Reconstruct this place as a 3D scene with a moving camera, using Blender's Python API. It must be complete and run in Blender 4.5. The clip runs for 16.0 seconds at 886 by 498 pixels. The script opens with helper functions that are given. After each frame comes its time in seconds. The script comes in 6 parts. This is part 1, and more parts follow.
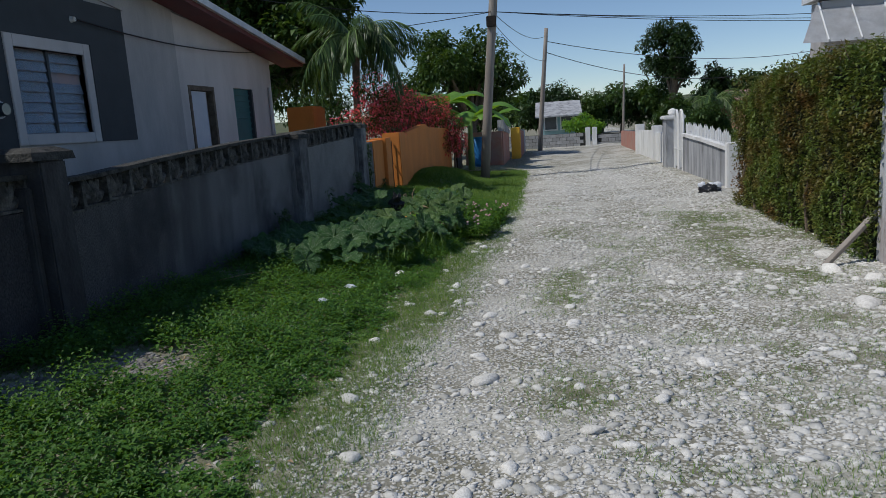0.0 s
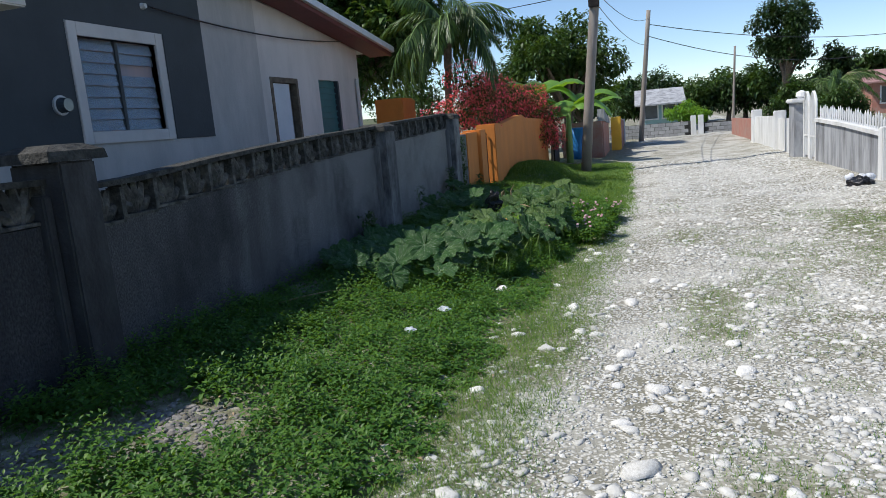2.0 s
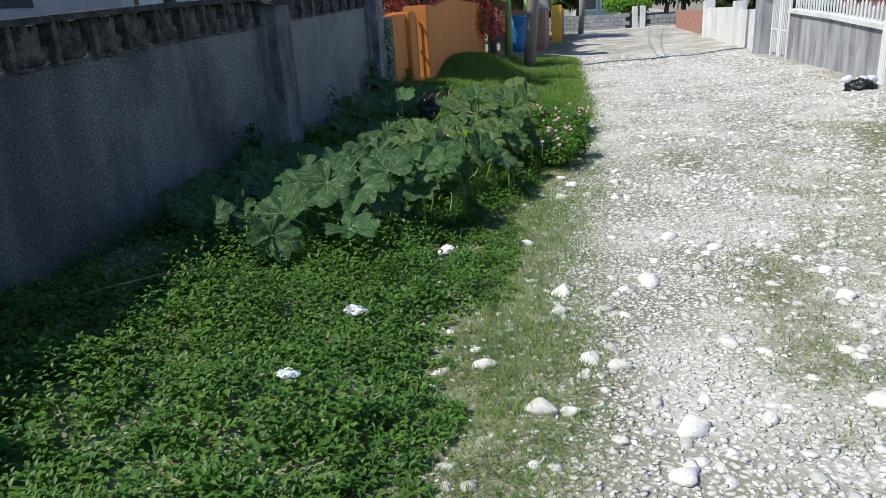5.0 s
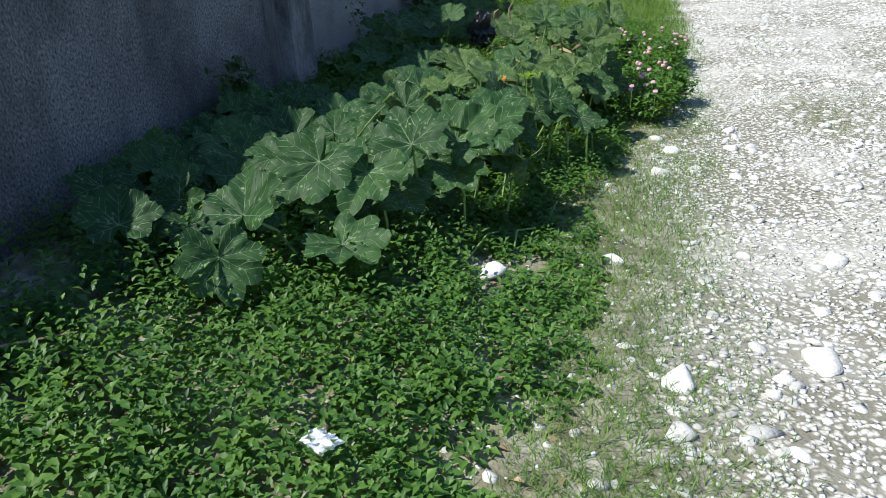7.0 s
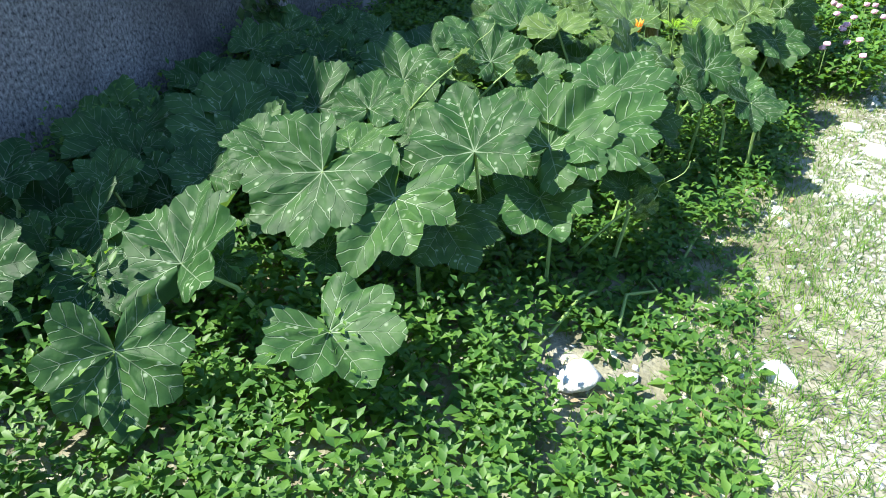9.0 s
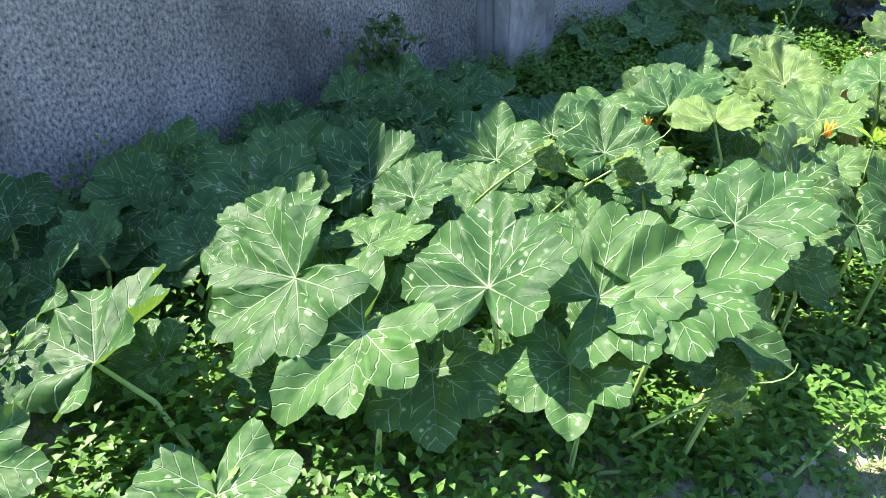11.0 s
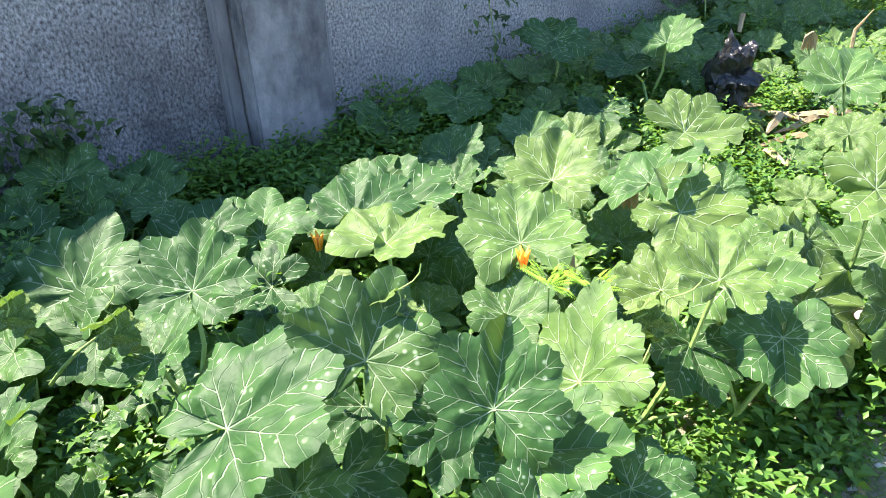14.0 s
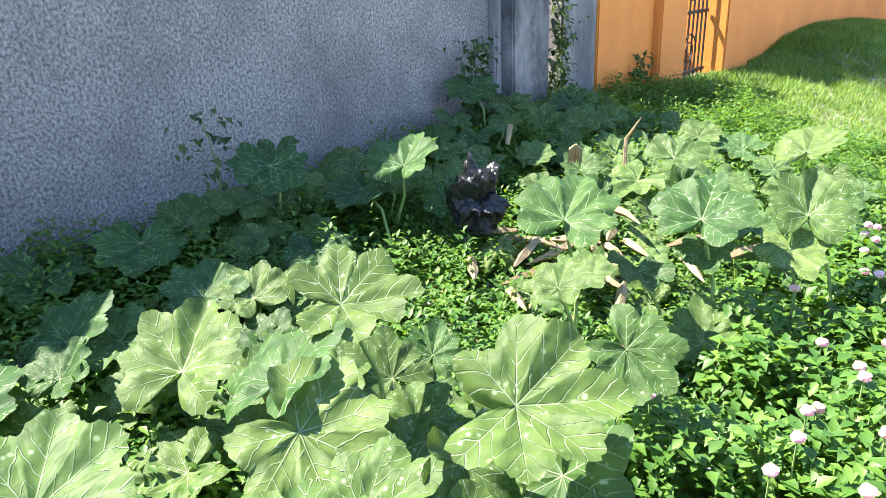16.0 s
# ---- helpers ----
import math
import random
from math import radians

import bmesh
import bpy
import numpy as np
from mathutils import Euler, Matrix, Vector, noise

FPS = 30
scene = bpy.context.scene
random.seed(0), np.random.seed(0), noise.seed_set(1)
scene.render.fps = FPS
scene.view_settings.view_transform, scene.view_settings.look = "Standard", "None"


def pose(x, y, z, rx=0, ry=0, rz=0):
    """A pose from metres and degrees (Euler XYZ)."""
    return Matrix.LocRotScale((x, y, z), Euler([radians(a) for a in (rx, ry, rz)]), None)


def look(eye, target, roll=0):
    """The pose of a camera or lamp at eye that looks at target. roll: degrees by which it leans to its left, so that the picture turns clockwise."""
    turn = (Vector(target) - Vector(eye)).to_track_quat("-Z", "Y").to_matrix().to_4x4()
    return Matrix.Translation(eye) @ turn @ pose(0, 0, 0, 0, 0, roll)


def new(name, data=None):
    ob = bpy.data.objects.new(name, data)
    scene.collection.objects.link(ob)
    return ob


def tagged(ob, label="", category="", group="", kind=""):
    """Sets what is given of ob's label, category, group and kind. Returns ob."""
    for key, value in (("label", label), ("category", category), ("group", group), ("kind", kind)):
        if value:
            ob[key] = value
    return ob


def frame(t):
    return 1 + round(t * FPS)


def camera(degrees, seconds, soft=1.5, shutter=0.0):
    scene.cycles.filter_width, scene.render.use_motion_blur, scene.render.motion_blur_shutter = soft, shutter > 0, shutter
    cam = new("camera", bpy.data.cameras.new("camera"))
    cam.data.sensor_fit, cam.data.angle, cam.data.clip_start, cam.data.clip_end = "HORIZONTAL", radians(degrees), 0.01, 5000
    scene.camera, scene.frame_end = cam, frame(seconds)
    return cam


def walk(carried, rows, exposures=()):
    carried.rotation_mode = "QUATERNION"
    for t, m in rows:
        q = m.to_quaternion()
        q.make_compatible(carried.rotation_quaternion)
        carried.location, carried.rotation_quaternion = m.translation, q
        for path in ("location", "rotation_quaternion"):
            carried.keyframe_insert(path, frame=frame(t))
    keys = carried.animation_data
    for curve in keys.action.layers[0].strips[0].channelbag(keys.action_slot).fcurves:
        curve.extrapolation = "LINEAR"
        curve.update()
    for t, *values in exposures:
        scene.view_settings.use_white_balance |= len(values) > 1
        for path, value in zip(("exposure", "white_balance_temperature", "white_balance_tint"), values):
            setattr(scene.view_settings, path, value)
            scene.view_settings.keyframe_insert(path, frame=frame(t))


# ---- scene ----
cam = camera(64.3, 16.0, soft=0.8)
METRES, EYE, TILT, LEAN, TURN = 10.0, 1.5, 0.0, 0.0, 9.0
ROWS = [
    (0.0, 0.0, 0.0, 0.0, -0.65, -10.09, 3.65),
    (0.5, -0.0019, 0.0322, -0.0019, 2.94, -12.73, 2.87),
    (1.0, -0.009, 0.0668, -0.0045, 0.93, -13.8, 2.88),
    (1.5, -0.0162, 0.0983, -0.0044, 1.87, -15.58, 3.06),
    (2.0, -0.0192, 0.1327, -0.0055, 6.55, -10.05, 4.91),
    (2.5, -0.0231, 0.1688, -0.0078, 2.86, -11.77, 3.23),
    (3.0, -0.0264, 0.208, -0.0095, -0.31, -15.67, 4.02),
    (3.5, -0.0283, 0.2514, -0.0129, 1.2, -14.5, 4.13),
    (6.0, -0.0415, 0.4563, -0.0241, 0.61, -21.61, 3.15),
    (6.5, -0.0387, 0.498, -0.0264, 6.66, -20.94, 4.2),
    (7.0, -0.0411, 0.5379, -0.0265, 5.47, -25.81, 2.93),
    (7.5, -0.041, 0.5696, -0.0292, 7.17, -28.95, 3.11),
    (8.0, -0.0415, 0.6063, -0.0317, 13.45, -28.09, 4.07),
    (8.5, -0.0404, 0.6351, -0.0336, 13.06, -32.68, 2.81),
    (9.0, -0.0457, 0.6668, -0.0344, 15.94, -33.52, 1.56),
    (9.5, -0.0474, 0.6848, -0.0329, 18.4, -33.34, 1.63),
    (12.0, 0.0028, 0.7771, -0.0397, 43.92, -29.72, 1.2),
    (12.5, 0.0119, 0.7977, -0.0407, 41.05, -29.08, 3.54),
    (13.0, 0.0176, 0.8235, -0.0412, 42.19, -27.41, 3.14),
    (13.5, 0.0281, 0.8487, -0.0411, 40.3, -27.11, 4.83),
    (14.0, 0.0415, 0.8724, -0.0417, 40.97, -27.81, 2.5),
    (14.5, 0.0446, 0.8977, -0.0427, 39.49, -25.92, 3.45),
    (15.0, 0.0473, 0.9234, -0.0411, 38.15, -25.14, 3.87),
    (15.5, 0.056, 0.9493, -0.042, 36.17, -21.43, 1.6),
    (16.0, 0.064, 0.9678, -0.0412, 32.49, -21.59, 2.24),
]
EXPO = [(0.0, -0.7, 6300, 10), (0.5, -0.2, 6300, 10), (2.0, 0.0, 6350, 10), (3.5, 0.15, 6400, 10), (6.0, 0.15, 6350, 9), (7.5, 0.68, 6250, 8), (9.0, 1.5, 6400, 6),
        (9.7, 1.85, 6600, 8), (12.0, 2.4, 6950, 11), (16.0, 2.35, 6950, 13)]
walk(cam, [(t, pose(0, 0, EYE, TILT, LEAN, TURN) @ pose(METRES * x, METRES * y, METRES * z, 90 + pitch, roll, yaw)) for t, x, y, z, yaw, pitch, roll in ROWS], EXPO)

# ---- world and sun ----
SUN_FROM = Vector((-0.61, -0.30, 1.0)).normalized()
world = bpy.data.worlds.new("world")
scene.world = world
world.use_nodes = True
wn = world.node_tree
sky = wn.nodes.new("ShaderNodeTexSky")
sky.sky_type = "NISHITA"
sky.sun_disc = False
sky.sun_elevation = math.asin(SUN_FROM.z)
sky.sun_rotation = math.atan2(SUN_FROM.x, SUN_FROM.y)
sky.air_density, sky.dust_density, sky.ozone_density = 0.8, 0.0, 3.2
wn.nodes["Background"].inputs["Strength"].default_value = 0.15
wn.links.new(sky.outputs[0], wn.nodes["Background"].inputs["Color"])
sun = new("sun", bpy.data.lights.new("sun", "SUN"))
sun.data.energy, sun.data.angle, sun.data.color = 4.8, radians(0.6), (1.0, 0.95, 0.86)
sun.matrix_world = look(SUN_FROM * 50, (0, 0, 0))


# ---- materials ----
def mat(name, c1, c2, scale=6.0, rough=0.8, bump=0.3, bscale=60.0, stain=None, sscale=0.8, samount=0.5, metal=0.0,
        island=0.0, objrand=0.0, trans=0.0, streak=1.0, spec=0.4, glow=None):
    m = bpy.data.materials.new(name)
    m.use_nodes = True
    nt = m.node_tree
    n, ln = nt.nodes, nt.links
    bsdf, outp = n["Principled BSDF"], n["Material Output"]
    tc = n.new("ShaderNodeTexCoord")
    mp = n.new("ShaderNodeMapping")
    mp.inputs["Scale"].default_value = (1, 1, 1.0 / streak)
    ln.new(tc.outputs["Object"], mp.inputs[0])
    nz = n.new("ShaderNodeTexNoise")
    nz.inputs["Scale"].default_value, nz.inputs["Detail"].default_value, nz.inputs["Roughness"].default_value = scale, 7, 0.65
    ln.new(mp.outputs[0], nz.inputs["Vector"])
    rp = n.new("ShaderNodeValToRGB")
    rp.color_ramp.elements[0].position, rp.color_ramp.elements[1].position = 0.32, 0.68
    rp.color_ramp.elements[0].color, rp.color_ramp.elements[1].color = (*c1, 1), (*c2, 1)
    ln.new(nz.outputs["Fac"], rp.inputs[0])
    col = rp.outputs[0]
    if stain:
        sn = n.new("ShaderNodeTexNoise")
        sn.inputs["Scale"].default_value, sn.inputs["Detail"].default_value = sscale, 8
        sn.inputs["Roughness"].default_value = 0.7
        ln.new(mp.outputs[0], sn.inputs["Vector"])
        sr = n.new("ShaderNodeMapRange")
        sr.inputs["From Min"].default_value, sr.inputs["From Max"].default_value = 0.45, 0.65
        sr.inputs["To Max"].default_value = samount
        ln.new(sn.outputs["Fac"], sr.inputs[0])
        mx = n.new("ShaderNodeMix")
        mx.data_type = "RGBA"
        ln.new(sr.outputs[0], mx.inputs[0])
        ln.new(col, mx.inputs[6])
        mx.inputs[7].default_value = (*stain, 1)
        col = mx.outputs[2]
    for amount, node, out in ((island, "ShaderNodeNewGeometry", "Random Per Island"), (objrand, "ShaderNodeObjectInfo", "Random")):
        if amount:
            g = n.new(node)
            mr = n.new("ShaderNodeMapRange")
            mr.inputs["To Min"].default_value, mr.inputs["To Max"].default_value = 1 - amount, 1 + amount
            ln.new(g.outputs[out], mr.inputs[0])
            hs = n.new("ShaderNodeHueSaturation")
            ln.new(mr.outputs[0], hs.inputs["Value"])
            mh = n.new("ShaderNodeMapRange")
            mh.inputs["To Min"].default_value, mh.inputs["To Max"].default_value = 0.5 + 0.05 * amount, 0.5 - 0.05 * amount
            ln.new(g.outputs[out], mh.inputs[0])
            ln.new(mh.outputs[0], hs.inputs["Hue"])
            ln.new(col, hs.inputs["Color"])
            col = hs.outputs[0]
    ln.new(col, bsdf.inputs["Base Color"])
    bsdf.inputs["Roughness"].default_value, bsdf.inputs["Metallic"].default_value = rough, metal
    bsdf.inputs["Specular IOR Level"].default_value = spec
    if bump:
        bn = n.new("ShaderNodeTexNoise")
        bn.inputs["Scale"].default_value, bn.inputs["Detail"].default_value = bscale, 4
        ln.new(tc.outputs["Object"], bn.inputs["Vector"])
        bp = n.new("ShaderNodeBump")
        bp.inputs["Strength"].default_value, bp.inputs["Distance"].default_value = bump, 0.02
        ln.new(bn.outputs["Fac"], bp.inputs["Height"])
        ln.new(bp.outputs[0], bsdf.inputs["Normal"])
    if trans:
        tr = n.new("ShaderNodeBsdfTranslucent")
        hs = n.new("ShaderNodeHueSaturation")
        hs.inputs["Hue"].default_value, hs.inputs["Saturation"].default_value, hs.inputs["Value"].default_value = 0.47, 1.15, 2.2
        ln.new(col, hs.inputs["Color"])
        ln.new(hs.outputs[0], tr.inputs[0])
        ms = n.new("ShaderNodeMixShader")
        ms.inputs[0].default_value = trans
        ln.new(bsdf.outputs[0], ms.inputs[1])
        ln.new(tr.outputs[0], ms.inputs[2])
        ln.new(ms.outputs[0], outp.inputs[0])
    return m


M_STONE = mat("limestone", (0.55, 0.535, 0.50), (0.78, 0.77, 0.735), 18, 0.85, 0.4, 70, stain=(0.20, 0.18, 0.14), sscale=6, samount=0.3, island=0.2, objrand=0.15)
M_WEED = mat("weed_leaf", (0.044, 0.118, 0.016), (0.084, 0.188, 0.032), 4, 0.5, 0, island=0.35, trans=0.3)
M_GRASS = mat("grass_blade", (0.066, 0.155, 0.022), (0.13, 0.225, 0.045), 3, 0.6, 0, island=0.4, trans=0.25)
M_DRY = mat("dry_leaf", (0.26, 0.19, 0.10), (0.42, 0.33, 0.20), 14, 0.8, 0.4, 40, island=0.3, trans=0.15)
M_RENDER = mat("rough_cement_render", (0.075, 0.073, 0.074), (0.50, 0.49, 0.48), 80, 0.95, 0.75, 130, stain=(0.09, 0.09, 0.096), sscale=1.4, samount=0.55, streak=1.15)
# Same render with noise stains, its base darkened for the shade it stands in.
M_RENDERDARK = mat("stained_shade_render", (0.030, 0.030, 0.034), (0.42, 0.42, 0.425), 88, 0.95, 0.75, 130, stain=(0.03, 0.03, 0.034), sscale=1.3, samount=0.72, streak=1.4)


def add_shade_tone(m, y_untoned, y_toned, colour):
    """Shade tone painted into the colour along the wall, in an uneven edge, from one place to another."""
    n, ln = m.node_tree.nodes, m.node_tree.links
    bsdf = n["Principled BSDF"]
    untoned = bsdf.inputs["Base Color"].links[0].from_socket
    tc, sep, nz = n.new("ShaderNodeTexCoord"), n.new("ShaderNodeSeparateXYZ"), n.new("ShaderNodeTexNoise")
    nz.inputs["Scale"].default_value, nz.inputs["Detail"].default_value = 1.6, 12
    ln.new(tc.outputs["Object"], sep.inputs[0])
    stretch = n.new("ShaderNodeMapping")
    stretch.inputs["Scale"].default_value = (1.0, 2.6, 0.45)
    ln.new(tc.outputs["Object"], stretch.inputs[0])
    ln.new(stretch.outputs[0], nz.inputs["Vector"])
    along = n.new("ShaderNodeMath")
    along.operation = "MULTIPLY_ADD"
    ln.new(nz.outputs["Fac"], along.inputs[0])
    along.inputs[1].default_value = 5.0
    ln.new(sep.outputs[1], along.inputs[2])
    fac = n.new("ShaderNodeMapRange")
    for k, w in enumerate((y_untoned + 2.5, y_toned + 2.5, 0.0, 0.66)):
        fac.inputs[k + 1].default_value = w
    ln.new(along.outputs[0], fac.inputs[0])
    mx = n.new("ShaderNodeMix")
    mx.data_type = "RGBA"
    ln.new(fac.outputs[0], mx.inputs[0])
    ln.new(untoned, mx.inputs[6])
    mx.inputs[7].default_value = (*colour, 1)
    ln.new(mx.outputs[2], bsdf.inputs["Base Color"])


add_shade_tone(M_RENDERDARK, 3.8, 1.2, (0.030, 0.030, 0.035))
# Nearest run: render colour taken darker still, to hold its deep shade.
M_RENDERSHADE = mat("stained_deep_shade_render", (0.014, 0.014, 0.017), (0.085, 0.085, 0.09), 80, 0.95, 1.0, 55, stain=(0.018, 0.018, 0.021), sscale=1.3, samount=0.8, streak=1.8)
M_PIER = mat("mottled_cement", (0.06, 0.06, 0.064), (0.17, 0.17, 0.175), 11, 0.88, 0.5, 40, stain=(0.42, 0.42, 0.41), sscale=3.4, samount=0.45, streak=1.6)
# Darker copy of the stained pier cement, with shade put into its colour.
M_PIERDARK = mat("stained_shade_cement", (0.026, 0.026, 0.028), (0.07, 0.07, 0.074), 9, 0.9, 0.6, 35, stain=(0.025, 0.025, 0.028), sscale=2.0, samount=0.7, streak=3)
M_SMOOTHC = mat("smooth_cement", (0.19, 0.19, 0.19), (0.32, 0.32, 0.325), 7, 0.85, 0.4, 35, stain=(0.05, 0.05, 0.055), sscale=2.0, samount=0.7, streak=3)
M_CAP = mat("mossy_cement", (0.018, 0.018, 0.017), (0.05, 0.049, 0.045), 16, 0.95, 0.9, 50, stain=(0.15, 0.145, 0.13), sscale=9, samount=0.45)
M_PIERCED = mat("weathered_pierced_block", (0.022, 0.022, 0.021), (0.075, 0.073, 0.068), 14, 0.95, 0.8, 50, stain=(0.30, 0.29, 0.27), sscale=6, samount=0.5)
M_ORANGE = mat("orange_wall_paint", (0.62, 0.20, 0.035), (0.70, 0.245, 0.045), 2, 0.7, 0.25, 45, stain=(0.40, 0.13, 0.03), sscale=0.9, samount=0.3, streak=2)
M_YELLOW = mat("yellow_paint", (0.72, 0.40, 0.04), (0.80, 0.47, 0.05), 3, 0.6, 0.15, 45)
M_WOOD = mat("weathered_pole_wood", (0.22, 0.19, 0.165), (0.37, 0.335, 0.30), 12, 0.9, 0.6, 30, stain=(0.09, 0.075, 0.06), sscale=3, samount=0.5, streak=14)
M_BARK = mat("bark", (0.10, 0.075, 0.055), (0.20, 0.16, 0.12), 9, 0.95, 0.8, 30)
M_IRON = mat("dark_iron", (0.015, 0.014, 0.013), (0.05, 0.035, 0.025), 20, 0.6, 0.2, 60, metal=0.4)
M_WHITE = mat("white_paint", (0.66, 0.66, 0.65), (0.78, 0.78, 0.77), 3, 0.7, 0.3, 40, stain=(0.42, 0.41, 0.38), sscale=2, samount=0.4, streak=3)
M_GREYWALL = mat("mildewed_grey_wall", (0.30, 0.31, 0.33), (0.46, 0.47, 0.49), 3, 0.9, 0.4, 40, stain=(0.09, 0.09, 0.095), sscale=2.2, samount=0.75, streak=5)
M_DARKPAINT = mat("dark_grey_paint", (0.040, 0.046, 0.052), (0.052, 0.06, 0.066), 2, 0.7, 0.2, 40)
M_LIGHTPAINT = mat("light_grey_paint", (0.42, 0.395, 0.38), (0.49, 0.465, 0.45), 2, 0.8, 0.2, 40, stain=(0.25, 0.245, 0.24), sscale=0.9, samount=0.5, streak=3)
M_OFFWHITE = mat("off_white_paint", (0.56, 0.52, 0.50), (0.64, 0.60, 0.58), 2, 0.8, 0.2, 40, stain=(0.38, 0.365, 0.35), sscale=0.8, samount=0.5, streak=3)
M_MAROON = mat("maroon_fascia", (0.10, 0.022, 0.022), (0.15, 0.03, 0.03), 3, 0.6, 0.1, 40)
M_ZINC = mat("zinc_sheet", (0.42, 0.43, 0.45), (0.58, 0.59, 0.61), 4, 0.5, 0.1, 30, stain=(0.26, 0.11, 0.06), sscale=1.6, samount=0.8, metal=0.2, streak=3)
M_ROOF = mat("white_roof_sheet", (0.55, 0.56, 0.58), (0.68, 0.69, 0.71), 4, 0.5, 0.1, 30, stain=(0.40, 0.38, 0.36), sscale=1.5, samount=0.4)
M_HEDGE = mat("hedge_leaf", (0.07, 0.12, 0.024), (0.12, 0.17, 0.04), 1.5, 0.5, 0, stain=(0.16, 0.06, 0.025), sscale=1.1, samount=0.75, island=0.4, trans=0.2)
M_TREE = mat("tree_leaf", (0.030, 0.070, 0.014), (0.05, 0.10, 0.02), 1.0, 0.5, 0, island=0.4, trans=0.2)
M_TREE2 = mat("dark_tree_leaf", (0.018, 0.045, 0.012), (0.03, 0.065, 0.016), 1.0, 0.45, 0, island=0.4, trans=0.15)
M_PALM = mat("palm_leaflet", (0.03, 0.07, 0.014), (0.06, 0.11, 0.024), 2.0, 0.4, 0, island=0.35, trans=0.2)
M_BANANA = mat("banana_leaf", (0.10, 0.22, 0.035), (0.15, 0.30, 0.05), 3.0, 0.4, 0.1, 20, island=0.2, trans=0.3)
M_BRACT = mat("pink_bracts", (0.78, 0.09, 0.08), (0.86, 0.26, 0.20), 2.0, 0.6, 0, stain=(0.42, 0.18, 0.09), sscale=1.2, samount=0.6, island=0.3, trans=0.3)
M_GLASS = mat("louvre_glass", (0.03, 0.04, 0.05), (0.06, 0.08, 0.10), 1.5, 0.08, 0, spec=0.8)
M_LOUVRE = mat("clear_louvre_glass", (0.55, 0.62, 0.68), (0.62, 0.70, 0.76), 3, 0.12, 0, spec=0.6)
M_LOUVRE.node_tree.nodes["Principled BSDF"].inputs["Transmission Weight"].default_value = 0.75
M_TEAL = mat("teal_shutter", (0.03, 0.12, 0.13), (0.045, 0.16, 0.17), 3, 0.5, 0.1, 30)
M_DOORP = mat("pale_door_paint", (0.50, 0.54, 0.60), (0.60, 0.63, 0.68), 2, 0.6, 0.1, 30)
M_BLACK = mat("black_plastic", (0.006, 0.006, 0.008), (0.02, 0.02, 0.022), 12, 0.3, 0.9, 25)
M_PLASTIC = mat("white_plastic_bag", (0.55, 0.57, 0.62), (0.80, 0.80, 0.82), 30, 0.4, 0.5, 30, trans=0.3)
M_BLUE = mat("blue_plastic", (0.02, 0.14, 0.38), (0.03, 0.19, 0.48), 3, 0.45, 0.1, 30)
M_BLOCK = mat("grey_block", (0.26, 0.26, 0.26), (0.38, 0.38, 0.38), 6, 0.9, 0.4, 40, objrand=0.15)
M_TEALHOUSE = mat("pale_teal_boards", (0.22, 0.36, 0.38), (0.30, 0.45, 0.46), 2, 0.7, 0.2, 30)
M_BRICKRED = mat("faded_red_render", (0.36, 0.16, 0.12), (0.44, 0.21, 0.16), 3, 0.85, 0.2, 40, stain=(0.30, 0.25, 0.22), sscale=1.5, samount=0.6)
M_HILL = mat("hill_forest", (0.05, 0.075, 0.03), (0.10, 0.12, 0.05), 0.08, 0.95, 0.0, stain=(0.16, 0.14, 0.08), sscale=0.02, samount=0.6)
M_CURTAIN = mat("pink_curtain", (0.30, 0.30, 0.34), (0.48, 0.34, 0.32), 3, 0.9, 0.3, 12, streak=10)
M_STEM = mat("vine_stem", (0.16, 0.26, 0.07), (0.24, 0.34, 0.11), 10, 0.55, 0.2, 60, trans=0.0)
M_PETAL = mat("orange_squash_petal", (0.80, 0.45, 0.05), (0.85, 0.58, 0.12), 8, 0.5, 0.1, 40, trans=0.3)
M_PINKFLOWER = mat("pale_pink_petal", (0.58, 0.32, 0.40), (0.70, 0.50, 0.52), 30, 0.6, 0, trans=0.2)
M_PINKROOF = mat("dull_pink_roof", (0.30, 0.16, 0.16), (0.40, 0.24, 0.22), 2, 0.8, 0.2, 20)


# ---- numeric helpers ----
rng = np.random.default_rng(7)


def vnoise(x, y, s, seed=0):
    """Smooth value noise from 0 to 1 at scale s metres."""
    x, y = np.asarray(x, float) / s, np.asarray(y, float) / s
    xi, yi = np.floor(x).astype(np.int64), np.floor(y).astype(np.int64)
    fx, fy = x - xi, y - yi
    fx, fy = fx * fx * (3 - 2 * fx), fy * fy * (3 - 2 * fy)

    def hsh(a, b):
        v = np.sin(a * 127.1 + b * 311.7 + seed * 74.7) * 43758.5453
        return v - np.floor(v)
    top = hsh(xi, yi) * (1 - fx) + hsh(xi + 1, yi) * fx
    bot = hsh(xi, yi + 1) * (1 - fx) + hsh(xi + 1, yi + 1) * fx
    return top * (1 - fy) + bot * fy


def sstep(a, b, v):
    u = np.clip((np.asarray(v, float) - a) / (b - a), 0, 1)
    return u * u * (3 - 2 * u)


